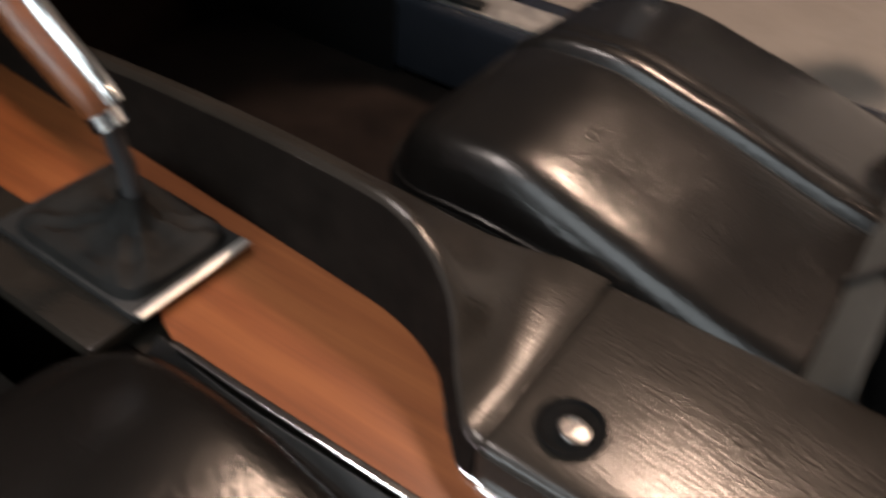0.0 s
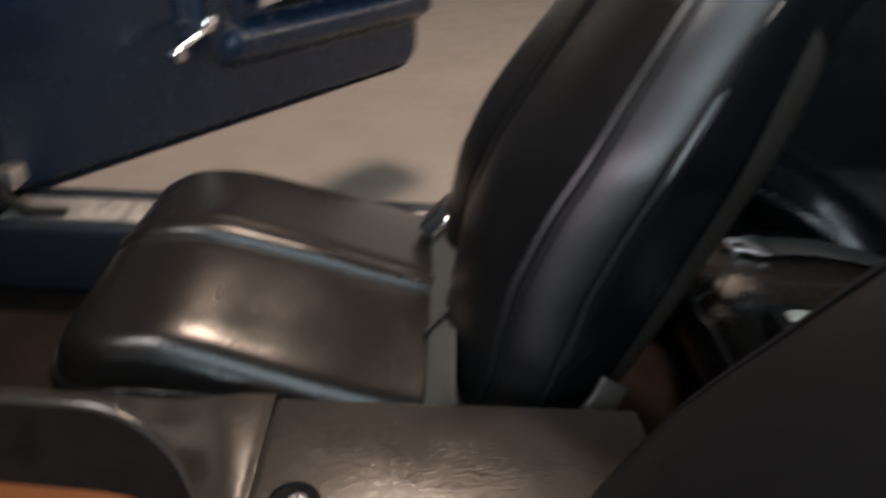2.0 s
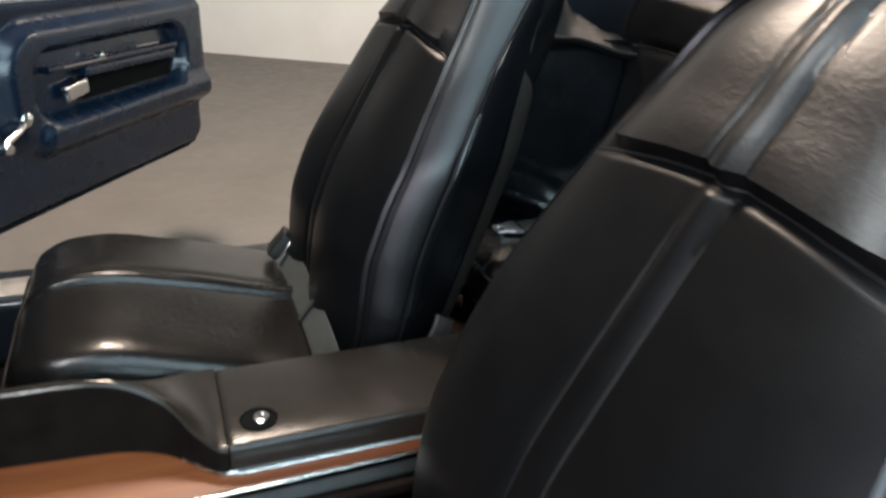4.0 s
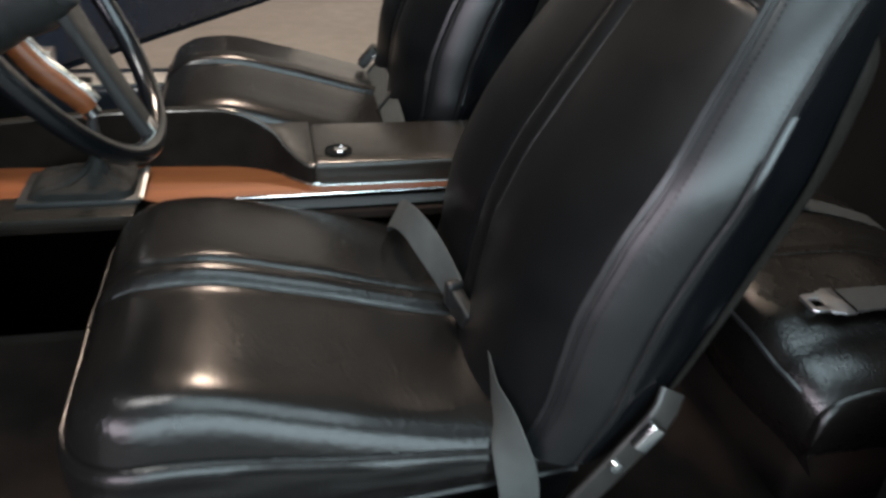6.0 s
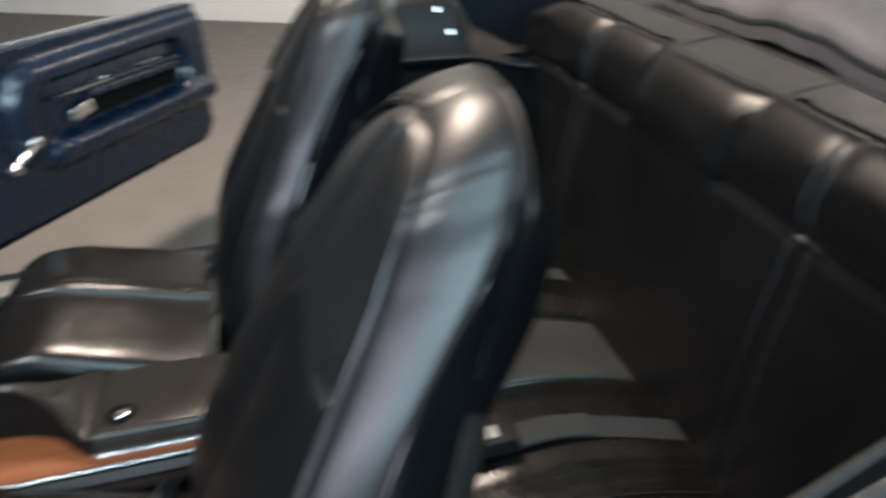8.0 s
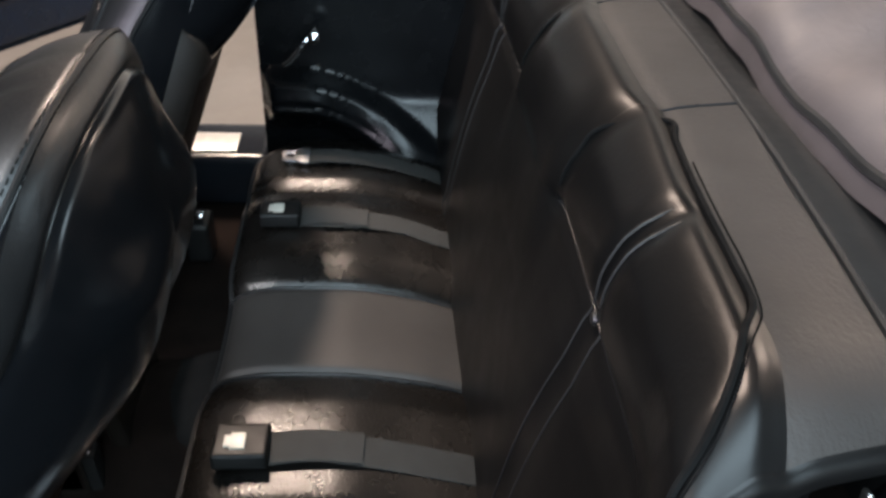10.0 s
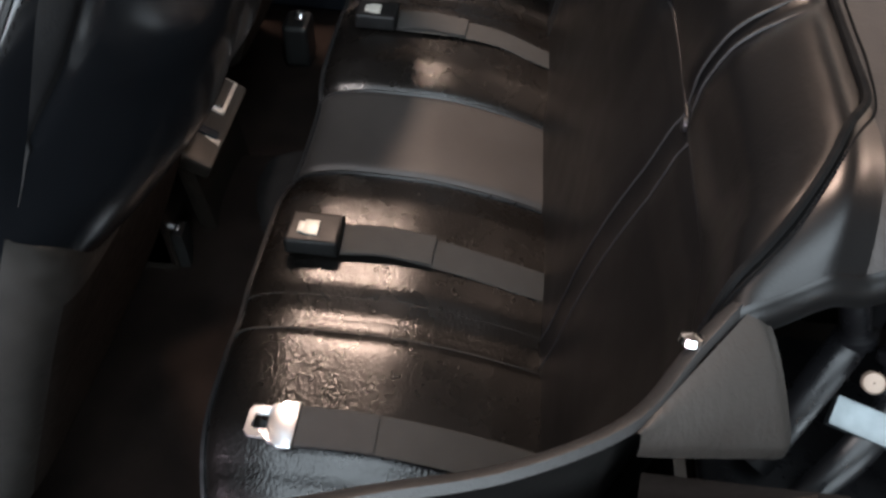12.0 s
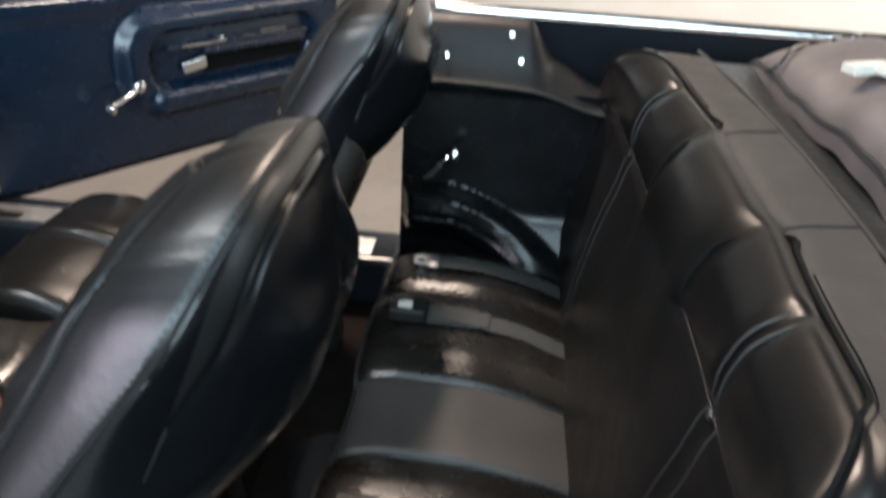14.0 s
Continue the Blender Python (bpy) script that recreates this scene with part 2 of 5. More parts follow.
def tube(points, r, seg=8, closed=False, into=None, flat=1.0):
    bm = into or bmesh.new()
    pts = [Vector(p) for p in points]
    n = len(pts)
    rings = []
    side = None
    for i, p in enumerate(pts):
        a = pts[(i - 1) % n] if closed or i else p
        b = pts[(i + 1) % n] if closed or i < n - 1 else p
        d = (b - a).normalized()
        if side is None:
            side = d.orthogonal().normalized()
        side = (side - d * side.dot(d)).normalized()
        up = d.cross(side)
        rr = r(i / max(1, n - 1)) if callable(r) else r
        rings.append([bm.verts.new(p + side * math.cos(2 * math.pi * k / seg) * rr + up * math.sin(2 * math.pi * k / seg) * rr * flat) for k in range(seg)])
    for i in range(n if closed else n - 1):
        a, b = rings[i], rings[(i + 1) % n]
        for k in range(seg):
            bm.faces.new((a[k], a[(k + 1) % seg], b[(k + 1) % seg], b[k]))
    if not closed:
        bm.faces.new(rings[0][::-1])
        bm.faces.new(rings[-1])
    return bm


def spline(points, n=40):
    """Catmull-Rom through the points."""
    P = [Vector(p) for p in points]
    P = [P[0] * 2 - P[1]] + P + [P[-1] * 2 - P[-2]]
    out = []
    m = len(P) - 3
    for i in range(n + 1):
        s = min(i / n * m, m - 1e-6)
        k = int(s)
        t = s - k
        a, b, c, d = P[k:k + 4]
        out.append(0.5 * ((2 * b) + (c - a) * t + (2 * a - 5 * b + 4 * c - d) * t * t + (3 * b - a - 3 * c + d) * t ** 3))
    return out


def lerps(x, table):
    """Smooth value of a table of (x, y): a cubic through the rows with limited slopes."""
    n = len(table)
    if x <= table[0][0]:
        return table[0][1]
    if x >= table[-1][0]:
        return table[-1][1]
    i = max(k for k in range(n - 1) if table[k][0] <= x)
    (a, p), (b, q) = table[i], table[i + 1]
    h, d = b - a, (q - p) / (b - a)

    def slope(k):
        if k == 0 or k == n - 1:
            j = min(k, n - 2)
            return (table[j + 1][1] - table[j][1]) / (table[j + 1][0] - table[j][0])
        lo = (table[k][1] - table[k - 1][1]) / (table[k][0] - table[k - 1][0])
        hi = (table[k + 1][1] - table[k][1]) / (table[k + 1][0] - table[k][0])
        return 0.0 if lo * hi <= 0 else 2 * lo * hi / (lo + hi)
    m0, m1 = slope(i), slope(i + 1)
    t = (x - a) / h
    return p * (1 + 2 * t) * (1 - t) ** 2 + h * m0 * t * (1 - t) ** 2 + q * t * t * (3 - 2 * t) + h * m1 * t * t * (t - 1)


def block(size, at=(0, 0, 0), bevel=0.004, seg=2, into=None, turn=None):
    bm = bmesh.new()
    bmesh.ops.create_cube(bm, size=1, matrix=Matrix.Diagonal((*size, 1)))
    if bevel:
        bmesh.ops.bevel(bm, geom=bm.edges[:], offset=bevel, segments=seg, profile=0.7, affect="EDGES")
    m = Matrix.Translation(at) @ (turn or Matrix())
    bmesh.ops.transform(bm, matrix=m, verts=bm.verts)
    if into:
        tmp = bpy.data.meshes.new("tmp")
        bm.to_mesh(tmp)
        bm.free()
        into.from_mesh(tmp)
        bpy.data.meshes.remove(tmp)
        return into
    return bm


def lathe(profile, at=(0, 0, 0), axis=None, seg=24, into=None):
    """profile: (radius, height) rows turned about the local z axis."""
    m = Matrix.Translation(at) @ (axis or Matrix())
    return sheet(lambda u, v: m @ Vector((profile[int(round(v * (len(profile) - 1)))][0] * math.cos(2 * math.pi * u),
                                          profile[int(round(v * (len(profile) - 1)))][0] * math.sin(2 * math.pi * u),
                                          profile[int(round(v * (len(profile) - 1)))][1])), seg, len(profile) - 1, loop=True, into=into)


def strap(points, width, across, thick=0.0022, n=40):
    """A flat strap along the points; across: one direction of its width, or a list along it."""
    P = spline(points, n)
    A = spline(across, n) if isinstance(across, list) else [Vector(across)] * (n + 1)

    def f(u, v):
        i = min(n, int(round(u * n)))
        d = (P[min(n, i + 1)] - P[max(0, i - 1)]).normalized()
        a = (A[i] - d * A[i].dot(d)).normalized()
        nn = d.cross(a)
        ang = 2 * math.pi * v
        c, s = math.cos(ang), math.sin(ang)
        return P[i] + a * (width / 2) * math.copysign(abs(c) ** 0.35, c) + nn * (thick / 2) * math.copysign(abs(s) ** 0.6, s)
    return sheet(f, n, 20)


def smooth(a, b, x):
    k = max(0.0, min(1.0, (x - a) / (b - a)))
    return k * k * (3 - 2 * k)


def wobble(p, amp, scale):
    return noise.noise(Vector(p) * scale) * amp

# ---- the hall ----
def setting(name, bm, material, label="", category=""):
    return tagged(part(name, bm, material), label, category, kind="structure")


setting("ground", sheet(lambda u, v: Vector((-9 + 22 * u, -10 + 20 * v, 0)), 24, 24), CONCRETE, "smooth grey-brown painted show floor", "floor")
setting("wall_far", block((0.2, 22, 3.4), (6.05, -0.15, 1.7), 0, turn=Matrix.Rotation(radians(-36), 4, "Z")), PLASTER, "cream painted plaster wall behind the car", "wall")
setting("wall_near", block((0.2, 20, 3.4), (-7.0, 0, 1.7), 0), PLASTER, "cream painted wall", "wall")
setting("wall_front", block((22, 0.2, 3.4), (2, 9.5, 1.7), 0), PLASTER, "cream painted wall", "wall")
setting("wall_back", block((22, 0.2, 3.4), (2, -9.5, 1.7), 0), PLASTER, "cream painted wall", "wall")
setting("ceiling", block((22, 20, 0.1), (2, 0, 3.45), 0), CEILING, "plain dark ceiling", "ceiling")


# ---- car body ----
car = thing("convertible", "dark convertible body tub with open doors on the show floor", "car")
part("floor_pan", sheet(lambda u, v: Vector((-0.72 + 1.44 * u, -1.1 + 2.1 * v, 0.215 + 0.10 * math.exp(-((u - 0.5) * 1.44 / 0.13) ** 4) + 0.002 * noise.noise(Vector((u * 40, v * 40, 0))))), 40, 40), CARPET, car, "brown-black loop carpet")
part("underbody", block((1.5, 2.3, 0.05), (0, -0.1, 0.185), 0.01), BLACK, car)
part("firewall", block((1.5, 0.04, 0.62), (0, 0.98, 0.5), 0.005), CARPET, car)

# ---- front seats ----
SEAT_TOP = 1.065
HEAD_SEAM = 0.895


def back_half_width(z):
    w = lerps(z, [(0.38, 0.235), (0.5, 0.243), (0.7, 0.238), (0.8, 0.215), (0.9, 0.185), (1.0, 0.15), (1.06, 0.125)])
    zc = 0.98
    if z > zc:
        k = min(1.0, (z - zc) / (SEAT_TOP - zc))
        w *= max(0.0, 1 - k ** 2.6) ** (1 / 2.6)
    return w


LEAN = [0.45]
SOFT = [0.0]  # how far the cushion's inner edge is sat down and its centre puff worn smooth


def back_front(z):
    bulge = lerps(z, [(0.40, 0.0), (0.45, 0.004), (0.52, 0.022), (0.59, 0.036), (0.65, 0.037), (0.71, 0.032), (0.78, 0.024), (0.86, 0.014), (0.92, 0.005), (0.96, 0.0)])
    return -0.285 - LEAN[0] * (z - 0.45) + 0.012 * math.sin((z - 0.4) * 4.2) + bulge


def back_rear(z):
    return -0.43 - (LEAN[0] - 0.05) * (z - 0.45)


def seam_height(a):
    return HEAD_SEAM - 0.024 * a * a


def back_panel(a, z):
    """A point of the front of the backrest: a from -1 to 1 across."""
    w = back_half_width(z)
    x = a * w
    y = back_front(z)
    lobe = abs(math.sin(math.pi * min(1.0, abs(a)) ** 0.9))
    y += 0.020 * lobe * (1 - smooth(0.62, 0.88, z)) - 0.022 * abs(a) ** 5
    y += 0.009 * math.exp(-(x / 0.013) ** 2)
    y -= 0.004 * math.exp(-((abs(x) - 0.021) / 0.0035) ** 2)
    y -= 0.010 * math.exp(-((z - seam_height(a)) / (0.008 if z > seam_height(a) else 0.0035)) ** 2) * (1 - abs(a) ** 12)
    if z > seam_height(a):
        up = min(1, (z - seam_height(a)) / 0.05)
        h = z - seam_height(a)
        y += (0.017 * smooth(0.0, 0.022, h) - 0.20 * max(0.0, h - 0.012)) * (1 - abs(a) ** 6) - 0.014 * abs(a) ** 3 * up * (1 - abs(a) ** 30)
    top = max(0.0, (z - 0.97) / (SEAT_TOP - 0.97))
    y -= 0.022 * top ** 2
    return Vector((x, y + wobble((x, z, 3), 0.0025, 6), z))


def half_outline():
    """One side of the backrest's edge from the middle of the top down to the foot, with the length along it."""
    pts = [(0.0, SEAT_TOP)]
    n = 400
    for i in range(1, n + 1):
        z = SEAT_TOP - (SEAT_TOP - 0.39) * (i / n) ** 2.2
        pts.append((back_half_width(z), z))
    run = [0.0]
    for (x0, z0), (x1, z1) in zip(pts, pts[1:]):
        run.append(run[-1] + math.hypot(x1 - x0, z1 - z0))
    return pts, [r / run[-1] for r in run]


HALF, RUN = half_outline()


def outline(s):
    """Half width and height round the backrest's edge: s 0 to 1 from one foot over the top to the other."""
    q = min(1.0, abs(s - 0.5) * 2)
    side = -1 if s < 0.5 else 1
    lo, hi = 0, len(RUN) - 1
    while hi - lo > 1:
        mid = (lo + hi) // 2
        lo, hi = (mid, hi) if RUN[mid] <= q else (lo, mid)
    k = (q - RUN[lo]) / max(1e-9, RUN[hi] - RUN[lo])
    return side * (HALF[lo][0] + (HALF[hi][0] - HALF[lo][0]) * k), HALF[lo][1] + (HALF[hi][1] - HALF[lo][1]) * k


def edge_normal(s):
    x0, z0 = outline(max(0, s - 0.008))
    x1, z1 = outline(min(1, s + 0.008))
    n = Vector((z0 - z1, 0, x1 - x0))
    return n.normalized()


def middle_seam(s):
    """Where the boxing's second seam runs: halfway back at the sides, at the rear edge on top."""
    return lerps(abs(s - 0.5) * 2, [(0.0, 0.98), (0.12, 0.97), (0.22, 0.86), (0.32, 0.66), (0.44, 0.51), (0.6, 0.47), (1.0, 0.46)])


def back_strip(s, v):
    """The sewn boxing round the backrest's edge: v 0 at the front seam, 1 at the rear panel."""
    x, z = outline(s)
    yf = back_panel(-1 if s < 0.5 else 1, z).y
    yr = back_rear(z) - 0.008
    n = edge_normal(s)
    y = yf + (yr - yf) * v
    m = middle_seam(s)
    k = v / m
    out = 0.032 * (k ** 0.8 if k < 1 else 1 - 0.90 * ((v - m) / (1.001 - m)) ** 1.6 * min(1, (1 - m) * 2.5)) + 0.005 * math.sin(math.pi * min(1, k)) + 0.001
    for c, d in ((0.404, 0.0016), (0.416, 0.0013)):
        out -= d * math.exp(-((s - c - 0.006 * v) / 0.0035) ** 2) * (1 if v < m else 0.3)
    for c in (0.05, m):
        out -= 0.004 * math.exp(-((v - c) / 0.018) ** 2)
    p = Vector((x, y, z)) + n * out
    return p + n * wobble((x * 1.0, y, z), 0.002, 9)


def cap_reach(s):
    """How far the vinyl head cap folds over onto the rear, 0 at the sides."""
    q = abs(s - 0.5) * 2
    k = max(0.0, min(1.0, (q - 0.10) / 0.26))
    return 0.17 * (1 - k * k * (3 - 2 * k))


def back_rear_panel(s, r):
    """The padded rear of the backrest: s round the edge, r 0 at the edge to 1 at the spine."""
    e = back_strip(s, 1.0)
    zc = 0.36 + (e.z - 0.36) * 0.82
    x, z = e.x * (1 - r), e.z + (zc - e.z) * r
    deep = lerps(z, [(0.38, 0.0), (0.62, 0.004), (0.72, 0.022), (0.77, 0.046), (0.81, 0.070), (0.88, 0.092), (0.95, 0.084), (1.00, 0.056), (1.06, 0.032)])
    top = max(0.0, min(1.0, (e.z - 1.01) / 0.05))
    full = 1 - (1 - r) ** 3.4
    soft = (1 - (1 - r) ** 2.0) ** 0.75
    y0 = e.y + (back_rear(z) - 0.008 - e.y) * r
    seam = 0.004 * math.exp(-((r - cap_reach(s)) / 0.02) ** 2) if cap_reach(s) > 0.01 else 0.0
    return Vector((x, y0 - deep * (full + (soft - full) * top) + seam + wobble((x, z, 9), 0.003, 6) * min(1, 5 * r), z))


CUSH_W, CUSH_F, CUSH_R = 0.265, 0.205, -0.36


def cushion_half_width(y):
    r = 0.09
    w = CUSH_W - 0.02 * max(0, (-0.1 - y) / 0.26)
    if y > CUSH_F - r:
        w -= r - math.sqrt(max(0.0, r * r - (y - CUSH_F + r) ** 2))
    return w


def cushion_top(a, y):
    w = cushion_half_width(y)
    x = a * w
    crown = lerps(y, [(-0.36, 0.395), (-0.22, 0.424), (-0.05, 0.470), (0.08, 0.497), (0.14, 0.493), (0.18, 0.474), (0.197, 0.450), (0.205, 0.425)])
    edge = lerps(y, [(-0.36, 0.375), (-0.1, 0.420), (0.1, 0.436), (0.205, 0.424)])
    z = edge + (crown - edge) * (1 - abs(a) ** 17.0)
    front = min(1, max(0, (0.205 - y) / 0.09))
    lobe = max(0.0, 1 - (abs(a) * 2 - 1.0) ** 6) * (1 if y < 0.16 else max(0, 1 - (y - 0.16) / 0.04))
    worn = SOFT[0] if x > 0 else 0.0
    ramp_in = max(0.0, min(1.0, (abs(x) - 0.022) / 0.013)) * (1 - worn) + worn * min(1.0, abs(x) / 0.05)
    z -= (0.085 - (0.045 + 0.095 * SOFT[0]) * (x < 0)) * (x - math.copysign(0.5 * w, x)) * lobe * ramp_in * ramp_in * (3 - 2 * ramp_in)
    z += (0.0085 * max(0.0, 1 - (x / 0.021) ** 2) + 0.005 * math.exp(-(x / (0.02 + 0.012 * worn)) ** (8 if worn < 0.5 else 2))) * min(1, 0.35 + 0.65 * front)
    z -= 0.0035 * (1 - 0.85 * worn) * math.exp(-((abs(x) - 0.0225) / 0.003) ** 2)
    return Vector((x, y, z + wobble((x, y, 1), 0.0025, 6)))


def cushion_rim(s, z, out=0.0):
    """The cushion's outline, s 0 to 1 from one rear corner round the front to the other."""
    if s < 0.4 or s > 0.6:
        k = s / 0.4 if s < 0.4 else (1 - s) / 0.4
        y = CUSH_R + (CUSH_F - 0.06 - CUSH_R) * k
        side = -1 if s < 0.5 else 1
        x = side * cushion_half_width(y)
        ang = 0.0
    else:
        k = (s - 0.4) / 0.2 * 2 - 1
        w0 = cushion_half_width(CUSH_F - 0.06)
        x = math.copysign(abs(math.sin(k * math.pi / 2)) ** 0.8, k) * w0
        lo, hi = CUSH_F - 0.06, CUSH_F
        for _ in range(22):
            mid = (lo + hi) / 2
            if cushion_half_width(mid) > abs(x):
                lo = mid
            else:
                hi = mid
        y = lo
    n = Vector((x / CUSH_W, max(0, (y + 0.0) / CUSH_F) ** 3, 0))
    n = n.normalized() if n.length > 0 else Vector((0, 1, 0))
    return Vector((x, y, z)) + n * out


def front_seat(at, label, shift=0.0):
    seat = thing("bucket_seat", label, "car seat", at, "front bucket seats")
    part("seat_cushion", sheet(lambda u, v: cushion_top(0.35 * (-1 + 2 * u) + 0.65 * math.sin((-1 + 2 * u) * math.pi / 2), CUSH_R + (CUSH_F - CUSH_R) * (1 - (1 - v) ** 1.5)), 130, 70), VINYL_WORN, seat, "worn creased black vinyl cushion")

    def rim_z(s):
        p = cushion_rim(s, 0)
        w = max(0.01, cushion_half_width(min(p.y, CUSH_F - 1e-4)))
        return cushion_top(max(-1, min(1, p.x / w)), p.y).z
    part("cushion_boxing", sheet(lambda s, v: cushion_rim(s, rim_z(s) + (0.345 - rim_z(s)) * v, 0.002 + 0.009 * math.sin(math.pi * v ** 0.75) ** 0.8 + wobble((s * 3, v, 0), 0.003, 5)), 120, 18), VINYL_WORN, seat)
    part("cushion_skirt", sheet(lambda s, v: cushion_rim(s, 0.345 - 0.10 * v, -0.004 - 0.03 * v * v), 70, 4), VINYL_FRONT, seat)
    part("top_welt", tube([cushion_rim(i / 90, rim_z(i / 90), 0.003) for i in range(91)], 0.0036, 8), VINYL_WORN, seat)
    part("rim_stitch", tube([cushion_rim(0.02 + 0.96 * i / 120, rim_z(0.02 + 0.96 * i / 120) - 0.011, 0.0085) for i in range(121)], 0.0012, 5), MATT_BLACK, seat)
    part("lower_welt", tube([cushion_rim(i / 90, 0.345, 0.004) for i in range(91)], 0.0030, 6), PIPING, seat)
    for sx in (-1, 1) if SOFT[0] == 0 else (-1,):
        part("cushion_seam", tube([cushion_top(sx * 0.0225 / CUSH_W, -0.3 + 0.47 * i / 50) + Vector((0, 0, 0.0008)) for i in range(51)], 0.0016, 5), STITCH, seat)
    for sx in (-1, 1):
        br = part("hinge_bracket", strap([(sx * 0.284, -0.436, 0.486), (sx * 0.296, -0.422, 0.462), (sx * 0.302, -0.390, 0.420), (sx * 0.300, -0.340, 0.340), (sx * 0.290, -0.300, 0.260)], 0.034, (0, 0.86, 0.5), 0.008, 24), BRACKET, seat, "grey painted flat hinge bracket")
        part("release_button", block((0.014, 0.019, 0.036), (sx * 0.311, -0.402, 0.450), 0.004, 3, turn=Matrix.Rotation(radians(32), 4, "X")), CHROME, br, "chrome seat back release")
        part("bolt", lathe([(0.008, 0), (0.007, 0.004), (0.0005, 0.005)], (sx * 0.3065, -0.375, 0.405), Matrix.Rotation(radians(sx * 90), 4, "Y"), 12), CHROME, br)
    part("adjuster_handle", tube(spline([(-0.272, -0.18, 0.300), (-0.284, -0.19, 0.325), (-0.284, -0.23, 0.330), (-0.276, -0.26, 0.312)], 12), 0.014, 10), SATIN, seat)
    part("seat_base", block((0.40, 0.44, 0.10), (0, -0.1, 0.265), 0.02), BLACK, seat)
    for sx in (-1, 1):
        part("seat_rail", block((0.035, 0.5, 0.05), (sx * 0.19, -0.1, 0.235), 0.006), STEEL, seat)
    part("lower_back_panel", sheet(lambda u, v: back_panel(-1 + 2 * u, 0.36 + (seam_height(-1 + 2 * u) - 0.36) * (1 - (1 - v) ** 2)), 64, 64), VINYL_FRONT, seat)
    part("headrest_panel", sheet(lambda u, v: back_panel(-1 + 2 * u, seam_height(-1 + 2 * u) + (SEAT_TOP - 2e-7 - seam_height(-1 + 2 * u)) * (1 - (1 - v) ** 4)), 64, 40), VINYL, seat)
    part("back_boxing", sheet(lambda s, v: back_strip(s, v * middle_seam(s)), 280, 16), VINYL, seat, "stitched black vinyl edge boxing")
    rear = sheet(lambda s, v: back_strip(s, middle_seam(s) + (1 - middle_seam(s)) * v), 200, 12)
    sheet(lambda s, q: back_rear_panel(s, cap_reach(s) + (1 - cap_reach(s)) * q ** 2.2), 200, 30, into=rear)
    bmesh.ops.remove_doubles(rear, verts=rear.verts, dist=0.0004)
    part("rear_panel", rear, GLOSS, seat, "smooth glossy black padded seat back")
    part("head_cap", sheet(lambda s, q: back_rear_panel(s, cap_reach(s) * q) + Vector((0, -0.001 * math.sin(math.pi * q), 0)), 80, 8, 0.31, 0.69), VINYL, seat, "black vinyl cap folded over the head")

    def shell_back(u, v):
        """The moulded tray behind the lower back: v 0 at its top lip, 1 at the foot."""
        a = -1 + 2 * u
        a = 0.25 * a + 0.75 * math.sin(a * math.pi / 2)
        lift = 0.055 * abs(a) ** 3 * (1 - v) ** 2
        z = lerps(v, [(0.0, 0.800), (0.06, 0.798), (0.12, 0.788), (0.2, 0.770), (0.3, 0.740), (1.0, 0.395)]) + lift
        d = lerps(v, [(0.0, 0.012), (0.06, 0.030), (0.12, 0.042), (0.2, 0.047), (0.3, 0.048), (0.7, 0.044), (1.0, 0.038)])
        w = back_half_width(z) + 0.009
        x = a * w
        return Vector((x, back_rear(z) - 0.004 - d * (1 - abs(a) ** 14) - 0.006 * (1 - a * a), z))
    tray = sheet(shell_back, 70, 16, v1=0.27)
    for u0, u1 in ((0.0, 0.14), (0.86, 1.0)):
        sheet(shell_back, 14, 24, u0, u1, 0.27, 1.0, into=tray)
    part("back_shell", tray, SHELL, seat, "brown-grey moulded plastic back shell")
    part("back_board", sheet(shell_back, 40, 24, 0.14, 0.86, 0.27, 1.0), BROWN, seat, "dark brown fibre board behind the lower back")
    part("front_welt", tube([back_strip(i / 400, 0.05) + edge_normal(i / 400) * 0.0026 for i in range(401)], 0.0026, 6), VINYL, seat)
    part("middle_welt", tube([back_strip(i / 400, middle_seam(i / 400)) + edge_normal(i / 400) * 0.0026 for i in range(401)], 0.0024, 6), BUCKLE, seat)
    for off in (0, -0.055, 0.065):
        bm = bmesh.new()
        n = 260
        for i in range(n):
            s = 0.02 + 0.96 * i / n
            v = 0.105 if off == 0 else min(1.0, middle_seam(s) + off)
            a, b = (back_strip(s + d, v) + edge_normal(s) * 0.0004 for d in (0, 0.0023))
            tube([a, b], 0.0005, 4, into=bm)
        part("stitched_seam", bm, MATT_BLACK, seat)
    for sx in (-1, 1):
        part("back_seam", tube([back_panel(sx * 0.021 / back_half_width(z), z) + Vector((0, 0.0006, 0)) for z in [0.40 + 0.49 * i / 50 for i in range(51)]], 0.0016, 5), STITCH, seat)
    part("head_seam", tube([back_panel(-0.98 + 1.96 * i / 60, seam_height(-0.98 + 1.96 * i / 60)) + Vector((0, 0.001, 0)) for i in range(61)], 0.002, 5), STITCH, seat)
    for ob in seat.children:
        if ob.name.split(".")[0] in ("lower_back_panel", "headrest_panel", "back_boxing", "rear_panel", "head_cap", "back_shell", "back_board", "front_welt", "middle_welt", "stitched_seam", "back_seam", "head_seam"):
            ob.location.x = shift
    return seat


SEAT_X = 0.385
driver_seat = front_seat((-SEAT_X - 0.006, 0, 0.006), "black vinyl high-back bucket seat beside the steering wheel", -0.015)
LEAN[0] = 0.42
SOFT[0] = 1.0
passenger_seat = front_seat((0.42, -0.012, 0.018), "black vinyl high-back bucket seat beside the open door")


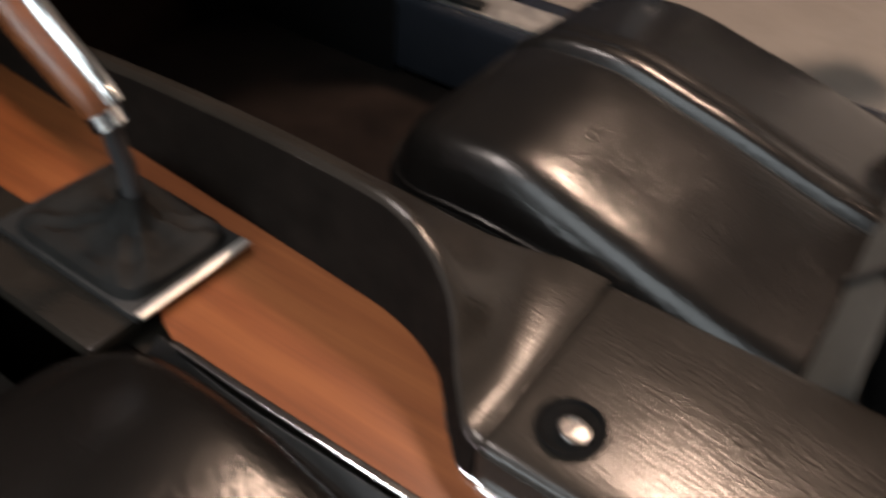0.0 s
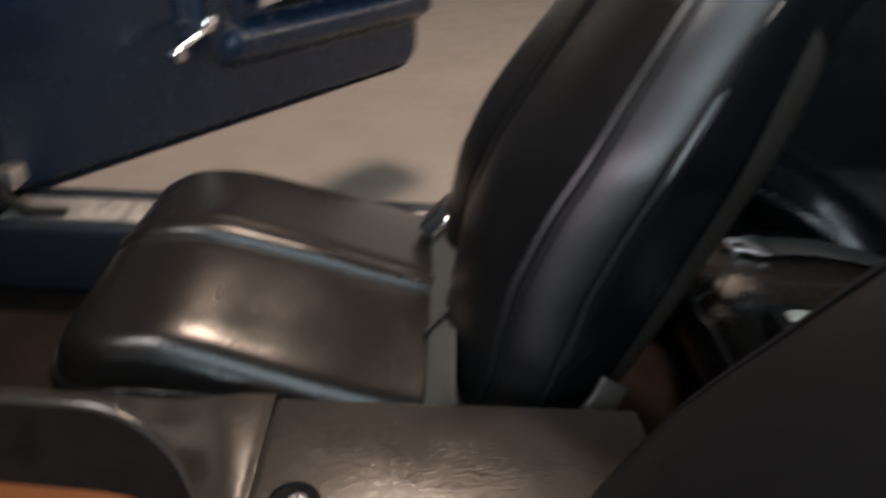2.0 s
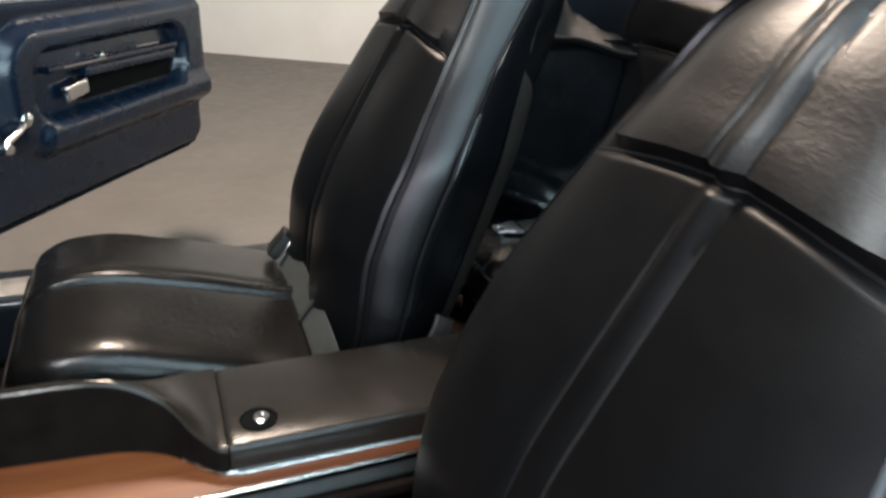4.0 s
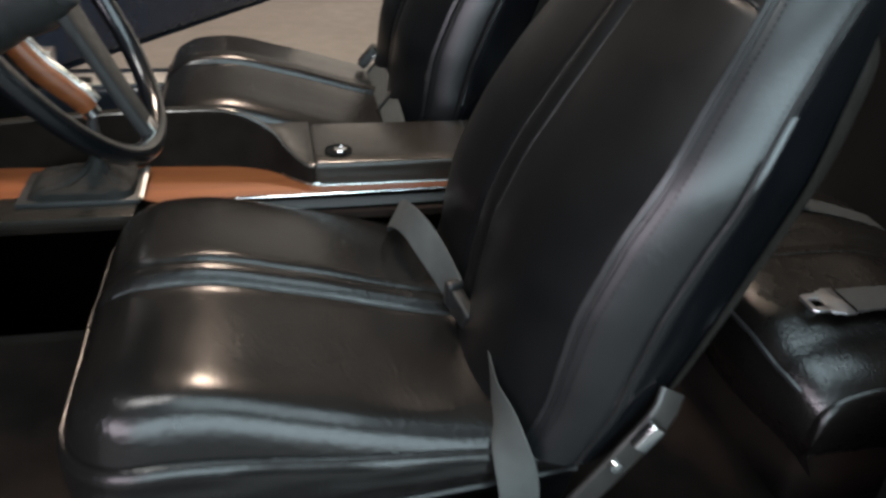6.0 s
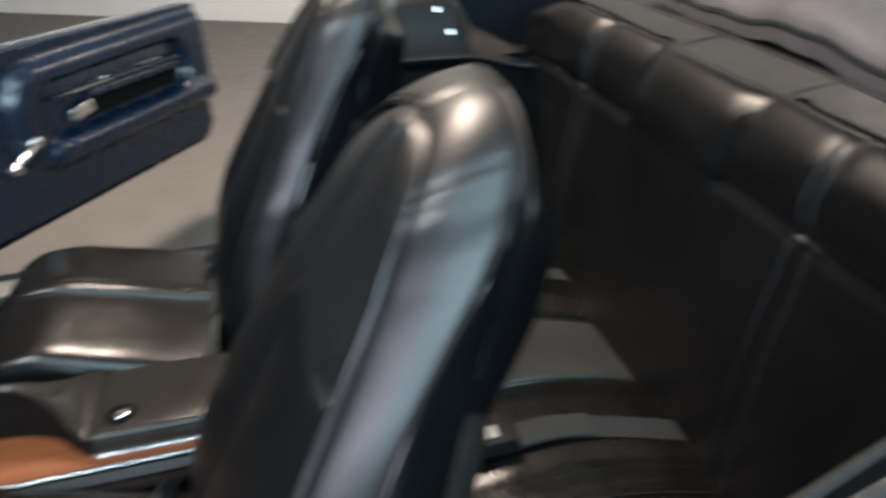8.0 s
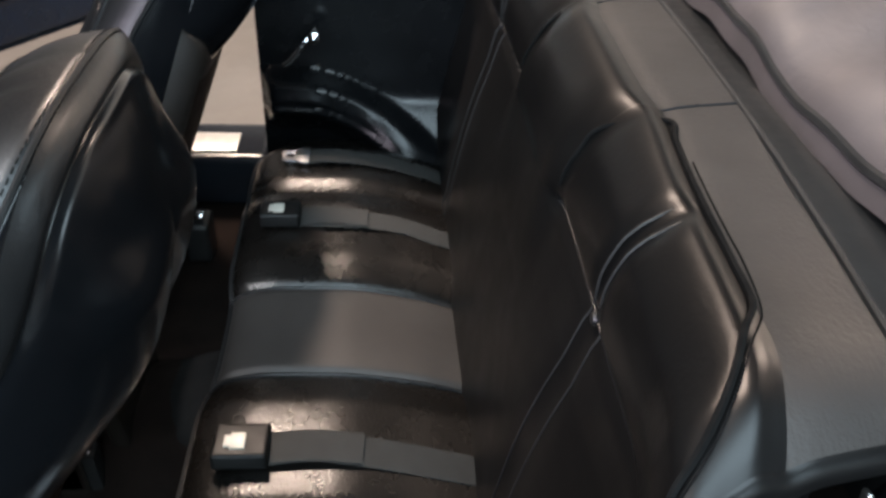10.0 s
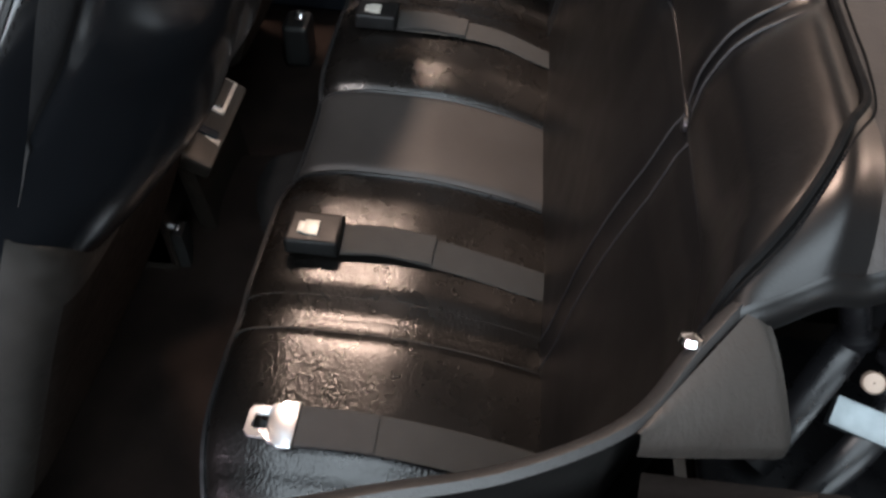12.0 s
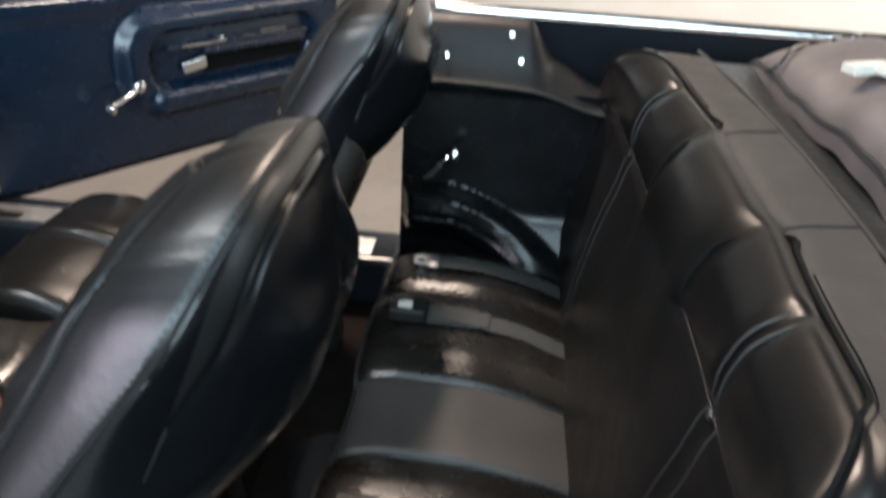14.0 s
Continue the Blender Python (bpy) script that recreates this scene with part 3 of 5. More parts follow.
# ---- rear bench ----
def bench_cushion(x, v):
    """v 0 at the backrest, 1 at the foot of the front face."""
    front = -0.622 - 0.022 * max(0, (abs(x) - 0.46) / 0.15) ** 2.5 - 0.012 * math.exp(-(x / 0.12) ** 4)
    rear = -1.05
    path = [(0.0, rear, 0.405), (0.25, -0.94, 0.440), (0.5, -0.82, 0.460), (0.68, front - 0.10, 0.461), (0.80, front - 0.036, 0.450), (0.87, front - 0.006, 0.424), (0.92, front - 0.002, 0.39), (1.0, front - 0.035, 0.31)]
    y = lerps(v, [(p[0], p[1]) for p in path])
    z = lerps(v, [(p[0], p[2]) for p in path])
    side = abs(x)
    top = 1 if v < 0.85 else max(0, 1 - (v - 0.85) / 0.07)
    if side > 0.1:
        k = min(1, (side - 0.1) / 0.48)
        z += (0.010 * math.sin(math.pi * k) ** 0.8 + 0.013 * min(1.0, k / 0.14) * min(1.0, (1 - k) / 0.10)) * top
        c = side - 0.375
        z -= 0.010 * math.exp(-(c / 0.028) ** 2) * top
        z -= 0.004 * math.exp(-((abs(c) - 0.026) / 0.0035) ** 2) * top
        z -= 0.018 * max(0, (side - 0.555) / 0.075) ** 2.4
    else:
        z += 0.004 * top
    z -= 0.010 * math.exp(-((side - 0.1) / 0.006) ** 2) * top
    return Vector((x, y, z + wobble((x, y, 5), 0.002, 6)))


BACK_PATH = [(0.0, -1.01, 0.39), (0.1, -1.03, 0.46), (0.25, -1.05, 0.57), (0.42, -1.075, 0.695), (0.57, -1.100, 0.800), (0.605, -1.105, 0.823), (0.65, -1.108, 0.846), (0.73, -1.119, 0.880), (0.82, -1.142, 0.917), (0.90, -1.180, 0.950), (0.925, -1.205, 0.947), (0.95, -1.228, 0.952), (1.0, -1.29, 0.958)]
PROFILE = spline([(p[0], p[1], p[2]) for p in BACK_PATH], 400)


def profile_at(v):
    lo, hi = 0, 400
    while hi - lo > 1:
        mid = (lo + hi) // 2
        lo, hi = (mid, hi) if PROFILE[mid].x <= v else (lo, mid)
    a, b = PROFILE[lo], PROFILE[hi]
    k = max(0, min(1, (v - a.x) / max(1e-9, b.x - a.x)))
    return a.y + (b.y - a.y) * k, a.z + (b.z - a.z) * k


TUFT_V, TOP_V = 0.605, 0.925


def bench_back(x, v):
    y, z = profile_at(v)
    side = abs(x)
    inside = 0.155 < side < 0.62
    y += 0.004 * (1 - smooth(0.125, 0.185, side)) * smooth(0.45, 0.60, v) * (1 - smooth(0.90, 1.0, v))
    if side > 0.10 and v < TUFT_V:
        y += 0.012 * math.sin(math.pi * min(1, (side - 0.1) / 0.5)) ** 2 * math.sin(math.pi * v / TUFT_V)
        c = side - 0.372
        y -= 0.005 * math.exp(-(c / 0.03) ** 2) * min(1, v * 5)
    if inside:
        y -= 0.007 * math.exp(-((v - TUFT_V) / 0.016) ** 2)
    if inside and TUFT_V < v < TOP_V:
        c = side - 0.372
        dip = 0.007 * math.exp(-(c / 0.020) ** 2)
        y -= dip * 0.9
        z -= dip * 0.5
    if side < 0.185 and v > 0.4:
        k = (1 - smooth(0.105, 0.185, side)) * min(1, (v - 0.4) / 0.2) * min(1, max(0, (1.0 - v) / 0.12))
        y += 0.010 * k
    up = max(0.0, min(1.0, (v - 0.5) / 0.3))
    far = max(0.0, min(1.0, (side - 0.15) / 0.45))
    y += 0.042 * far * up + 0.55 * max(0.0, side - 0.54) ** 1.5
    z += 0.024 * far * far * up * max(0, min(1, (1.05 - v) / 0.12))
    z -= 0.022 * max(0, (side - 0.60) / 0.09) ** 2 * up + 0.028 * max(0, (side - 0.55) / 0.09) ** 2 * smooth(0.80, 0.93, v)
    return Vector((x, y + wobble((x, z, 2), 0.003, 5), z + wobble((x, y, 8), 0.001, 6)))


bench = thing("rear_bench_seat", "black vinyl rear bench seat with a centre hump panel", "car seat")
for name, x0, x1, n in (("cushion", -0.645, -0.1, 60), ("hump_panel", -0.1, 0.1, 24), ("cushion", 0.1, 0.625, 60)):
    part(name, sheet(lambda u, v, a=x0, b=x1: bench_cushion(a + (b - a) * u, v), n, 70), HUMP if name == "hump_panel" else VINYL_REAR, bench)
for sx in (-1, 1):
    part("hump_welt", tube([bench_cushion(sx * 0.1, i / 60 * 0.93) + Vector((0, 0, 0.004)) for i in range(61)], 0.0036, 6), PIPING, bench)
    for c in (-0.027, 0.027):
        part("band_seam", tube([bench_cushion(sx * (0.375 + c), i / 60 * 0.86) + Vector((0, 0, 0.0012)) for i in range(61)], 0.0017, 5), STITCH, bench)
        part("back_band_seam", tube([bench_back(sx * (0.372 + c * 0.8), i / 40 * TUFT_V) + Vector((0, 0.0005, 0)) for i in range(41)], 0.0014, 5), STITCH, bench)
part("front_welt", tube([bench_cushion(-0.62 + 1.24 * i / 120, 0.865) + Vector((0, 0.002, 0.001)) for i in range(121)], 0.004, 6), PIPING, bench)


def cushion_side(sx, u, w):
    """The bench cushion's end, rolled over and down to the riser."""
    p = bench_cushion(-0.645 if sx < 0 else 0.625, 0.10 + 0.84 * u)
    q = math.pi * w
    return Vector((p.x + sx * 0.014 * math.sin(q) ** 0.8, p.y, p.z - (p.z - 0.325) * (0.25 * (1 - math.cos(0.5 * q)) + 0.75 * w ** 1.6)))


for sx in (-1, 1):
    part("cushion_side", sheet(lambda u, w, sx=sx: cushion_side(sx, u, w), 50, 16), VINYL_REAR, bench)


def bench_half(v):
    return lerps(v, [(0.0, 0.69), (0.66, 0.69), (0.75, 0.672), (0.80, 0.664), (0.85, 0.656), (0.90, 0.644), (0.95, 0.632), (1.0, 0.622)])


def backrest_point(u, v):
    return bench_back(-bench_half(v) + (bench_half(v) + min(0.655, bench_half(v))) * u, v)


part("backrest", sheet(backrest_point, 160, 66, v1=TUFT_V), VINYL_LOWER, bench, "matt black vinyl lower backrest, dulled to read as shaded")
DECKVINYL = vinyl("deck_vinyl", (0.020, 0.0175, 0.016), rough=(0.48, 0.58), grain=0.3, wrinkle=0.05, waves=0.04, pebble=0.2)
DECKVINYL.node_tree.nodes["Principled BSDF"].inputs["Specular IOR Level"].default_value = 0.3
for end in (-0.5, 0.5):
    part("backrest_top", sheet(lambda u, v, e=end: backrest_point(0.5 + e * (0.24 + 0.76 * u), v), 64, 46, v0=TUFT_V, v1=TOP_V), VINYL_BACK, bench, "black vinyl rolled backrest top")
part("backrest_centre", sheet(lambda u, v: backrest_point(0.38 + 0.24 * u, v), 36, 46, v0=TUFT_V, v1=TOP_V), VINYL_INSERT, bench, "black vinyl centre panel")
part("backrest_shelf", sheet(backrest_point, 160, 14, v0=TOP_V), DECKVINYL, bench, "matt brown-black vinyl behind the inserts")
for end in (-1, 1):
    part("centre_seam", tube([bench_back(end * 0.165, TOP_V + (1 - TOP_V) * i / 10) + Vector((0, 0, 0.0006)) for i in range(11)], 0.0016, 5), PIPING, bench)


def side_roll(u, w):
    v = 0.74 + 0.26 * u
    e = bench_back(-bench_half(v), v)
    q = 0.5 * math.pi * w
    return e + Vector((-0.010 * math.sin(q), -0.004 * w, -0.014 * (1 - math.cos(q)) - 0.004 * w))


part("backrest_side", sheet(side_roll, 40, 14), VINYL_BACK, bench)


def insert_side(v):
    """Half width of a padded insert: its outer corner sweeps round and forward."""
    return lerps(v, [(TUFT_V, 0.668), (0.68, 0.662), (0.74, 0.655), (0.80, 0.642), (0.85, 0.617), (0.885, 0.578), (0.907, 0.540), (TOP_V, 0.50)])


def insert_edge(sx, off=0.0):
    """The seam round a padded insert; off: a line that far outside it."""
    pts = []
    for k in range(60):
        q = k / 59
        if q < 0.2:
            x, v = 0.16 - off, TUFT_V + (TOP_V - TUFT_V - 0.03) * q / 0.2
        elif q < 0.55:
            x, v = 0.19 + 0.30 * (q - 0.2) / 0.35, TOP_V + off * 0.95
        else:
            k = (q - 0.55) / 0.45
            v = TOP_V - (TOP_V - 0.68) * k ** 1.3
            x, v = insert_side(v) + off * 0.75, v + off * 0.5
        pts.append(bench_back(sx * x, v) + Vector((0, 0.0012, 0.0026)))
    return spline(pts[::3] + [pts[-1]], 120)


def insert_panel(sx, u, w):
    """The padded insert: flat in the middle, rolled over towards its seams."""
    v = TUFT_V + (TOP_V - TUFT_V) * w
    lo, hi = 0.160, insert_side(v)
    side = lo + (hi - lo) * u
    def ease(d):
        k = max(0.0, min(1.0, d))
        return k * k * (3 - 2 * k)
    roll = max(0.0, min(1.0, (hi - side) / 0.060))
    out = 0.0008 + 0.0019 * math.sqrt(max(0.0, 1 - (1 - min(1.0, (TOP_V - v) * 0.5 / 0.014)) ** 2)) * ease((v - TUFT_V) * 0.9 / 0.05) * ease((side - lo) / 0.05) * math.sqrt(1 - (1 - roll) ** 2)
    return bench_back(sx * side, v) + Vector((sx * 0.1, 0.55, 0.80)) * out


for sx in (-1, 1):
    part("insert_panel", sheet(lambda u, w, sx=sx: insert_panel(sx, 0.5 - 0.5 * math.cos(math.pi * u), 0.5 - 0.5 * math.cos(math.pi * w)), 90, 50), VINYL_INSERT, bench, "padded black vinyl backrest insert")
    # Matt black tube along the seam paints the shade of its groove.
    part("insert_groove_shade", tube(insert_edge(sx), 0.0032, 6), MATT_BLACK, bench)
    part("insert_crease", tube([bench_back(sx * (0.16 + 0.48 * i / 40), TUFT_V) + Vector((0, 0.001, 0)) for i in range(41)], 0.0022, 6), PIPING, bench)
    for c in (-0.012, 0.012):
        part("insert_seam", tube([bench_back(sx * (0.372 + c), TUFT_V + (TOP_V - TUFT_V) * i / 30) + Vector((0, 0.0030, 0.0042)) * min(1, 5 * (i / 30) * (1 - i / 30)) ** 2 for i in range(1, 30)], 0.0016, 5), STITCH, bench)
    rows = bmesh.new()
    edge_pts = insert_edge(sx, 0.011)
    for i in range(36, len(edge_pts) - 2):
        p, q = edge_pts[i], edge_pts[i + 1]
        for lo in (0.05, 0.55):
            tube([p.lerp(q, lo) - Vector((0, 0, 0.002)), p.lerp(q, lo + 0.33) - Vector((0, 0, 0.002))], 0.0011, 4, into=rows)
    part("insert_stitch", rows, MATT_BLACK, bench)
    part("tuft_button", lathe([(0.0005, 0.004), (0.006, 0.003), (0.008, 0), (0.006, -0.003)], bench_back(sx * 0.372, TUFT_V) + Vector((0, 0.004, 0)), Matrix.Rotation(radians(-90), 4, "X"), 12), PIPING, bench)


part("seat_riser", block((1.26, 0.34, 0.13), (0, -0.85, 0.265), 0.02, 3), CARPET, bench, "dark carpeted riser below the cushion")


# ---- console ----
console = thing("centre_console", "black plastic centre console with a walnut veneer top and lidded box", "console")
FLANGE = [(0.045, 0.75, 0.50), (0.03, 0.45, 0.535), (0.018, 0.25, 0.555), (0.008, 0.10, 0.563), (0.0, 0.03, 0.560), (-0.022, -0.022, 0.540), (-0.058, -0.056, 0.512), (-0.080, -0.078, 0.500), (-0.086, -0.092, 0.498)]
flange_pts = spline(FLANGE, 80)


def shoulder(u, v):
    i = min(80, int(round(u * 80)))
    p = flange_pts[i]
    k = min(1, max(0, (0.10 - p.y) / 0.16))
    k = k * k * (3 - 2 * k)
    far = p.x + 0.016 + k * (0.105 - p.x - 0.016)
    zt = p.z
    rows = [(p.x - 0.004, 0.448), (p.x - 0.002, zt - 0.02), (p.x, zt - 0.004), (p.x + 0.004, zt), (p.x + 0.010, zt + 0.0005)]
    ze = zt + k * (0.4975 - zt)
    for j in range(1, 6):
        q = j / 5
        sag = -0.005 * math.sin(math.pi * q) * k * min(1, (zt - 0.498) * 22)
        rows.append((p.x + 0.010 + (far - p.x - 0.010) * q, zt + (ze - zt) * q + sag))
    rows += [(far + 0.006, ze - 0.008), (far + 0.010, ze - 0.03), (far + 0.012, 0.30)]
    x, z = rows[int(round(v * (len(rows) - 1)))]
    return Vector((x, p.y, z))


part("side_flange", sheet(shoulder, 80, 10, v0=2 / 12), CONSOLE, console, "grained black plastic raised edge")
# Upright face below the edge, darker and more matt than the top.
part("flange_face", sheet(shoulder, 80, 2, v0=0.0, v1=2 / 12), FLANGE_FACE, console, "dark brown matt face of the raised edge")
part("console_base", block((0.24, 1.2, 0.26), (-0.028, 0.17, 0.315), 0.012), CONSOLE, console)


def wood_right(y):
    best = min(flange_pts, key=lambda p: abs(p.y - y))
    return max(-0.088, best.x - 0.003) if y > -0.09 else -0.088


def wood_left(y):
    return -0.122 + 0.018 * (0.08 - min(y, 0.15)) + 0.030 * smooth(0.13, 0.22, y)


def veneer(u, v):
    y = -0.425 + 1.125 * v
    return Vector((wood_left(y) + (wood_right(y) - wood_left(y)) * u, y, 0.463 + 0.04 * max(0, y - 0.3) ** 2))


part("veneer_panel", sheet(veneer, 6, 120), WOOD, console, "orange-brown walnut grain veneer")
part("near_trim", strap([(wood_left(y) - 0.002, y, 0.4652) for y in (-0.425, -0.3, -0.15, 0.0, 0.08, 0.14)], 0.0070, (1, 0, -0.12), 0.0030), CHROME, console, "bright metal edge strip")
part("side_lip", strap([(wood_left(y) - 0.0125, y, 0.4535) for y in (-0.425, -0.3, -0.15, 0.0, 0.08, 0.16)], 0.017, (0.78, 0, 0.62), 0.004), BUCKLE, console, "black moulded lip below the metal strip")
part("front_shoulder", block((0.075, 0.52, 0.016), (-0.128, 0.44, 0.458), 0.005, 2), CONSOLE, console)
part("far_trim", strap([(wood_right(y) - 0.0018, y, 0.4656) for y in (-0.425, -0.35, -0.25, -0.17, -0.10)], 0.0055, (1, 0, 0.25), 0.0026), CHROME, console, "bright metal edge strip")
part("corner_trim", tube([(wood_right(y) + 0.001, y, 0.466) for y in [-0.105 + 0.065 * i / 16 for i in range(17)]], 0.0018, 6), CHROME, console, "bright metal edge strip")
part("side_skirt", block((0.02, 1.12, 0.2), (-0.138, 0.135, 0.345), 0.006), CARPET, console, "black carpeted console side")
LID = (0.193, 0.375, 0.044)


def lid_bm():
    bm = block(LID, (0.0085, -0.2795, 0.479), 0.009, 4)
    bmesh.ops.subdivide_edges(bm, edges=[e for e in bm.edges if e.calc_length() > 0.08], cuts=10, use_grid_fill=True)
    for v in bm.verts:
        if v.co.z > 0.48:
            v.co.z += 0.003 - 0.34 * (v.co.x + 0.062) ** 2 - (3.0 * (v.co.x + 0.058) ** 2 if v.co.x < -0.058 else 0)
    return bm


lid = part("box_lid", lid_bm(), CONSOLE, console, "grained black plastic armrest lid")
# No hole is cut: a black disc on the lid paints its shade.
part("lock_hole_shade", lathe([(0.0232, 0.0026), (0.0222, 0.0034), (0.0214, 0.0026), (0.0205, 0.0008), (0.0005, 0.0006)], (-0.044, -0.134, 0.5040), None, 32), MATT_BLACK, lid, "black disc painted as the shade in the lock recess")
part("lock_button", lathe([(0.0108, 0.0008), (0.0108, 0.0040), (0.0098, 0.0060), (0.0078, 0.0064), (0.0074, 0.0054), (0.0005, 0.0056)], (-0.047, -0.137, 0.5040), None, 28), CHROME, lid, "round chrome push-button lock")
part("lock_slot", block((0.010, 0.0022, 0.002), (-0.044, -0.137, 0.5100), 0.0004, 1, turn=Matrix.Rotation(radians(20), 4, "Z")), BLACK, lid)

CONSOLE_END = plain("grey_brown_plastic", (0.018, 0.015, 0.0125), 0.40, 0, 0.15)
tip = Matrix.Rotation(radians(28), 4, "X")
part("end_housing", block((0.205, 0.050, 0.030), (0.005, -0.477, 0.434), 0.009, 4, turn=tip), CONSOLE_END, console, "grey-brown plastic console end")
ash = part("rear_ashtray", block((0.082, 0.028, 0.006), (0.060, -0.479, 0.4515), 0.0025, 2, turn=tip), SILL, console, "chrome-framed ashtray lid")
part("inlay", block((0.068, 0.016, 0.006), (0.061, -0.479, 0.4545), 0.002, 2, turn=tip), CONSOLE_END, ash)
part("inlay_rim", tube([(0.061 + sx * 0.034, -0.479 + sy * 0.008, 0.4570 + sy * 0.0043) for sx, sy in ((-1, -1), (1, -1), (1, 1), (-1, 1))], 0.0012, 6, closed=True), CHROME, ash)
cap_end = part("end_lip", sheet(lambda u, v: Vector((-0.036 - 0.030 * math.sin(0.5 * math.pi * v) - 0.010 * v, -0.479 + 0.023 * (2 * u - 1) * (1 - 0.25 * v * v), 0.450 + 0.011 * (2 * u - 1) - 0.022 * (1 - math.cos(0.5 * math.pi * v)))), 10, 14), SILL, console, "curved chrome lip")
part("lip_lamp", block((0.016, 0.040, 0.008), (-0.030, -0.479, 0.4505), 0.003, 2, turn=tip), PAINT, cap_end, "dark blue-black window")
part("rear_face", block((0.20, 0.03, 0.24), (0.005, -0.468, 0.335), 0.008, 2, turn=Matrix.Rotation(radians(-6), 4, "X")), CONSOLE, console)
# shifter
shifter = thing("gear_shifter", "chrome-spined pistol-grip gear lever in a black rubber boot", "gear lever", (-0.072, 0.255, 0.466))
part("boot_plate", block((0.114, 0.176, 0.008), (0, 0.007, 0.004), 0.003), BLACK, shifter)
part("boot_frame", strap([(-0.055, -0.0825, 0.0085), (0.0, -0.0815, 0.0085), (0.055, -0.0805, 0.0085)], 0.0080, (0, 1, 0.15), 0.0035, 12), SILL, shifter, "bright metal rear edge")


def boot(u, v):
    k = [(0.060, 0.0), (0.058, 0.012), (0.050, 0.017), (0.044, 0.016), (0.036, 0.018), (0.030, 0.024), (0.022, 0.026), (0.017, 0.034), (0.012, 0.042), (0.010, 0.055)][int(round(v * 9))]
    a = 2 * math.pi * u
    c, s = math.cos(a), math.sin(a)
    e = 0.3 + 0.7 * v
    return Vector((0.9 * k[0] * math.copysign(abs(c) ** e, c), 0.006 * (1 - v) + k[0] * 1.3 * math.copysign(abs(s) ** e, s) * (1 - 0.2 * v) - 0.02 * v, k[1] + 0.006 + 0.003 * math.sin(9 * a) * v * (1 - v) * 4))


part("boot", sheet(boot, 48, 9, loop=True), RUBBER, shifter, "folded black rubber boot")
part("lever", tube(spline([(0, -0.02, 0.04), (0.0, -0.022, 0.08), (-0.004, -0.022, 0.11), (-0.006, -0.025, 0.136)], 16), 0.0075, 10), SATIN, shifter)
GRIP = spline([(-0.006, -0.026, 0.125), (-0.010, -0.012, 0.150), (-0.016, 0.025, 0.190), (-0.020, 0.05, 0.225), (-0.022, 0.06, 0.25)], 24)
part("collar", tube(GRIP[:4], 0.0135, 12), CHROME, shifter)
part("grip", tube(GRIP[3:], lambda q: 0.0145 + 0.006 * math.sin(math.pi * min(1, q * 0.8 + 0.15)), 14, flat=0.8), WOOD, shifter, "wood-grain pistol grip")
part("spine", tube([p + Vector((0.003, -0.013, 0.010)) for p in GRIP[3:]], 0.0075, 10), CHROME, shifter, "chrome spine of the grip")

# ---- steering wheel and dashboard ----
tilt = radians(31)
W_UP = Vector((0, math.sin(tilt), math.cos(tilt)))
W_N = Vector((0, -math.cos(tilt), math.sin(tilt)))
W_C = Vector((-0.385, 0.100, 0.680)) + W_UP * 0.190
wheel_turn = Matrix(((1, 0, 0), (0, W_UP.y, W_N.y), (0, W_UP.z, W_N.z))).to_4x4()
wheel = thing("steering_wheel", "black three-spoke steering wheel with a satin grey hub", "steering wheel")
wheel.matrix_world = Matrix.Translation(W_C) @ wheel_turn
part("rim", tube([(0.19 * math.cos(2 * math.pi * i / 90), 0.19 * math.sin(2 * math.pi * i / 90), 0) for i in range(90)], 0.0125, 14, True, flat=0.85), GLOSS, wheel, "glossy black slim rim")
HUBGREY = plain("hub_grey", (0.012, 0.0122, 0.012), 0.42)
HUBGREY.node_tree.nodes["Principled BSDF"].inputs["Specular IOR Level"].default_value = 0.3
for ang in (-90, 28, 152):
    def spoke(u, v, ang=ang):
        r = 0.035 + 0.147 * u
        w = 0.036 - 0.014 * u
        a = 2 * math.pi * v
        c, s = math.cos(a), math.sin(a)
        lx, ly, lz = r, w * math.copysign(abs(c) ** 0.5, c) * 0.8, 0.016 * (1 - u) ** 1.2 + 0.008 * math.copysign(abs(s) ** 0.5, s)
        q = radians(ang)
        return Vector((lx * math.cos(q) - ly * math.sin(q), lx * math.sin(q) + ly * math.cos(q), lz))
    sp = part("spoke", sheet(spoke, 12, 20), HUBGREY, wheel, "satin grey tapering spoke")
    q = radians(ang)
    part("spoke_tip", block((0.016, 0.022, 0.012), (0.176 * math.cos(q), 0.176 * math.sin(q), 0.004), 0.004, 2, turn=Matrix.Rotation(q, 4, "Z")), STEEL, sp)
part("hub", lathe([(0.040, -0.02), (0.044, 0.0), (0.044, 0.014), (0.041, 0.024), (0.036, 0.029), (0.0005, 0.031)], (0, 0, -0.005), None, 36), HUBGREY, wheel)
part("horn_cap", lathe([(0.036, 0.020), (0.035, 0.030), (0.030, 0.034), (0.0005, 0.036)], (0, 0, 0.002), None, 36), SATIN, wheel)
column = thing("steering_column", "dark grey steering column with shroud and stalk", "steering column")
column.matrix_world = Matrix.Translation(W_C) @ wheel_turn
part("shroud", lathe([(0.034, -0.012), (0.037, -0.04), (0.037, -0.14), (0.032, -0.17), (0.028, -0.20), (0.026, -0.5), (0.0005, -0.5)], (0, 0, 0), None, 28), HUBGREY, column)
stalk = part("indicator_stalk", tube(spline([(-0.034, 0.0, -0.06), (-0.11, -0.005, -0.055), (-0.15, -0.005, -0.04)], 10), 0.004, 8), SATIN, column)
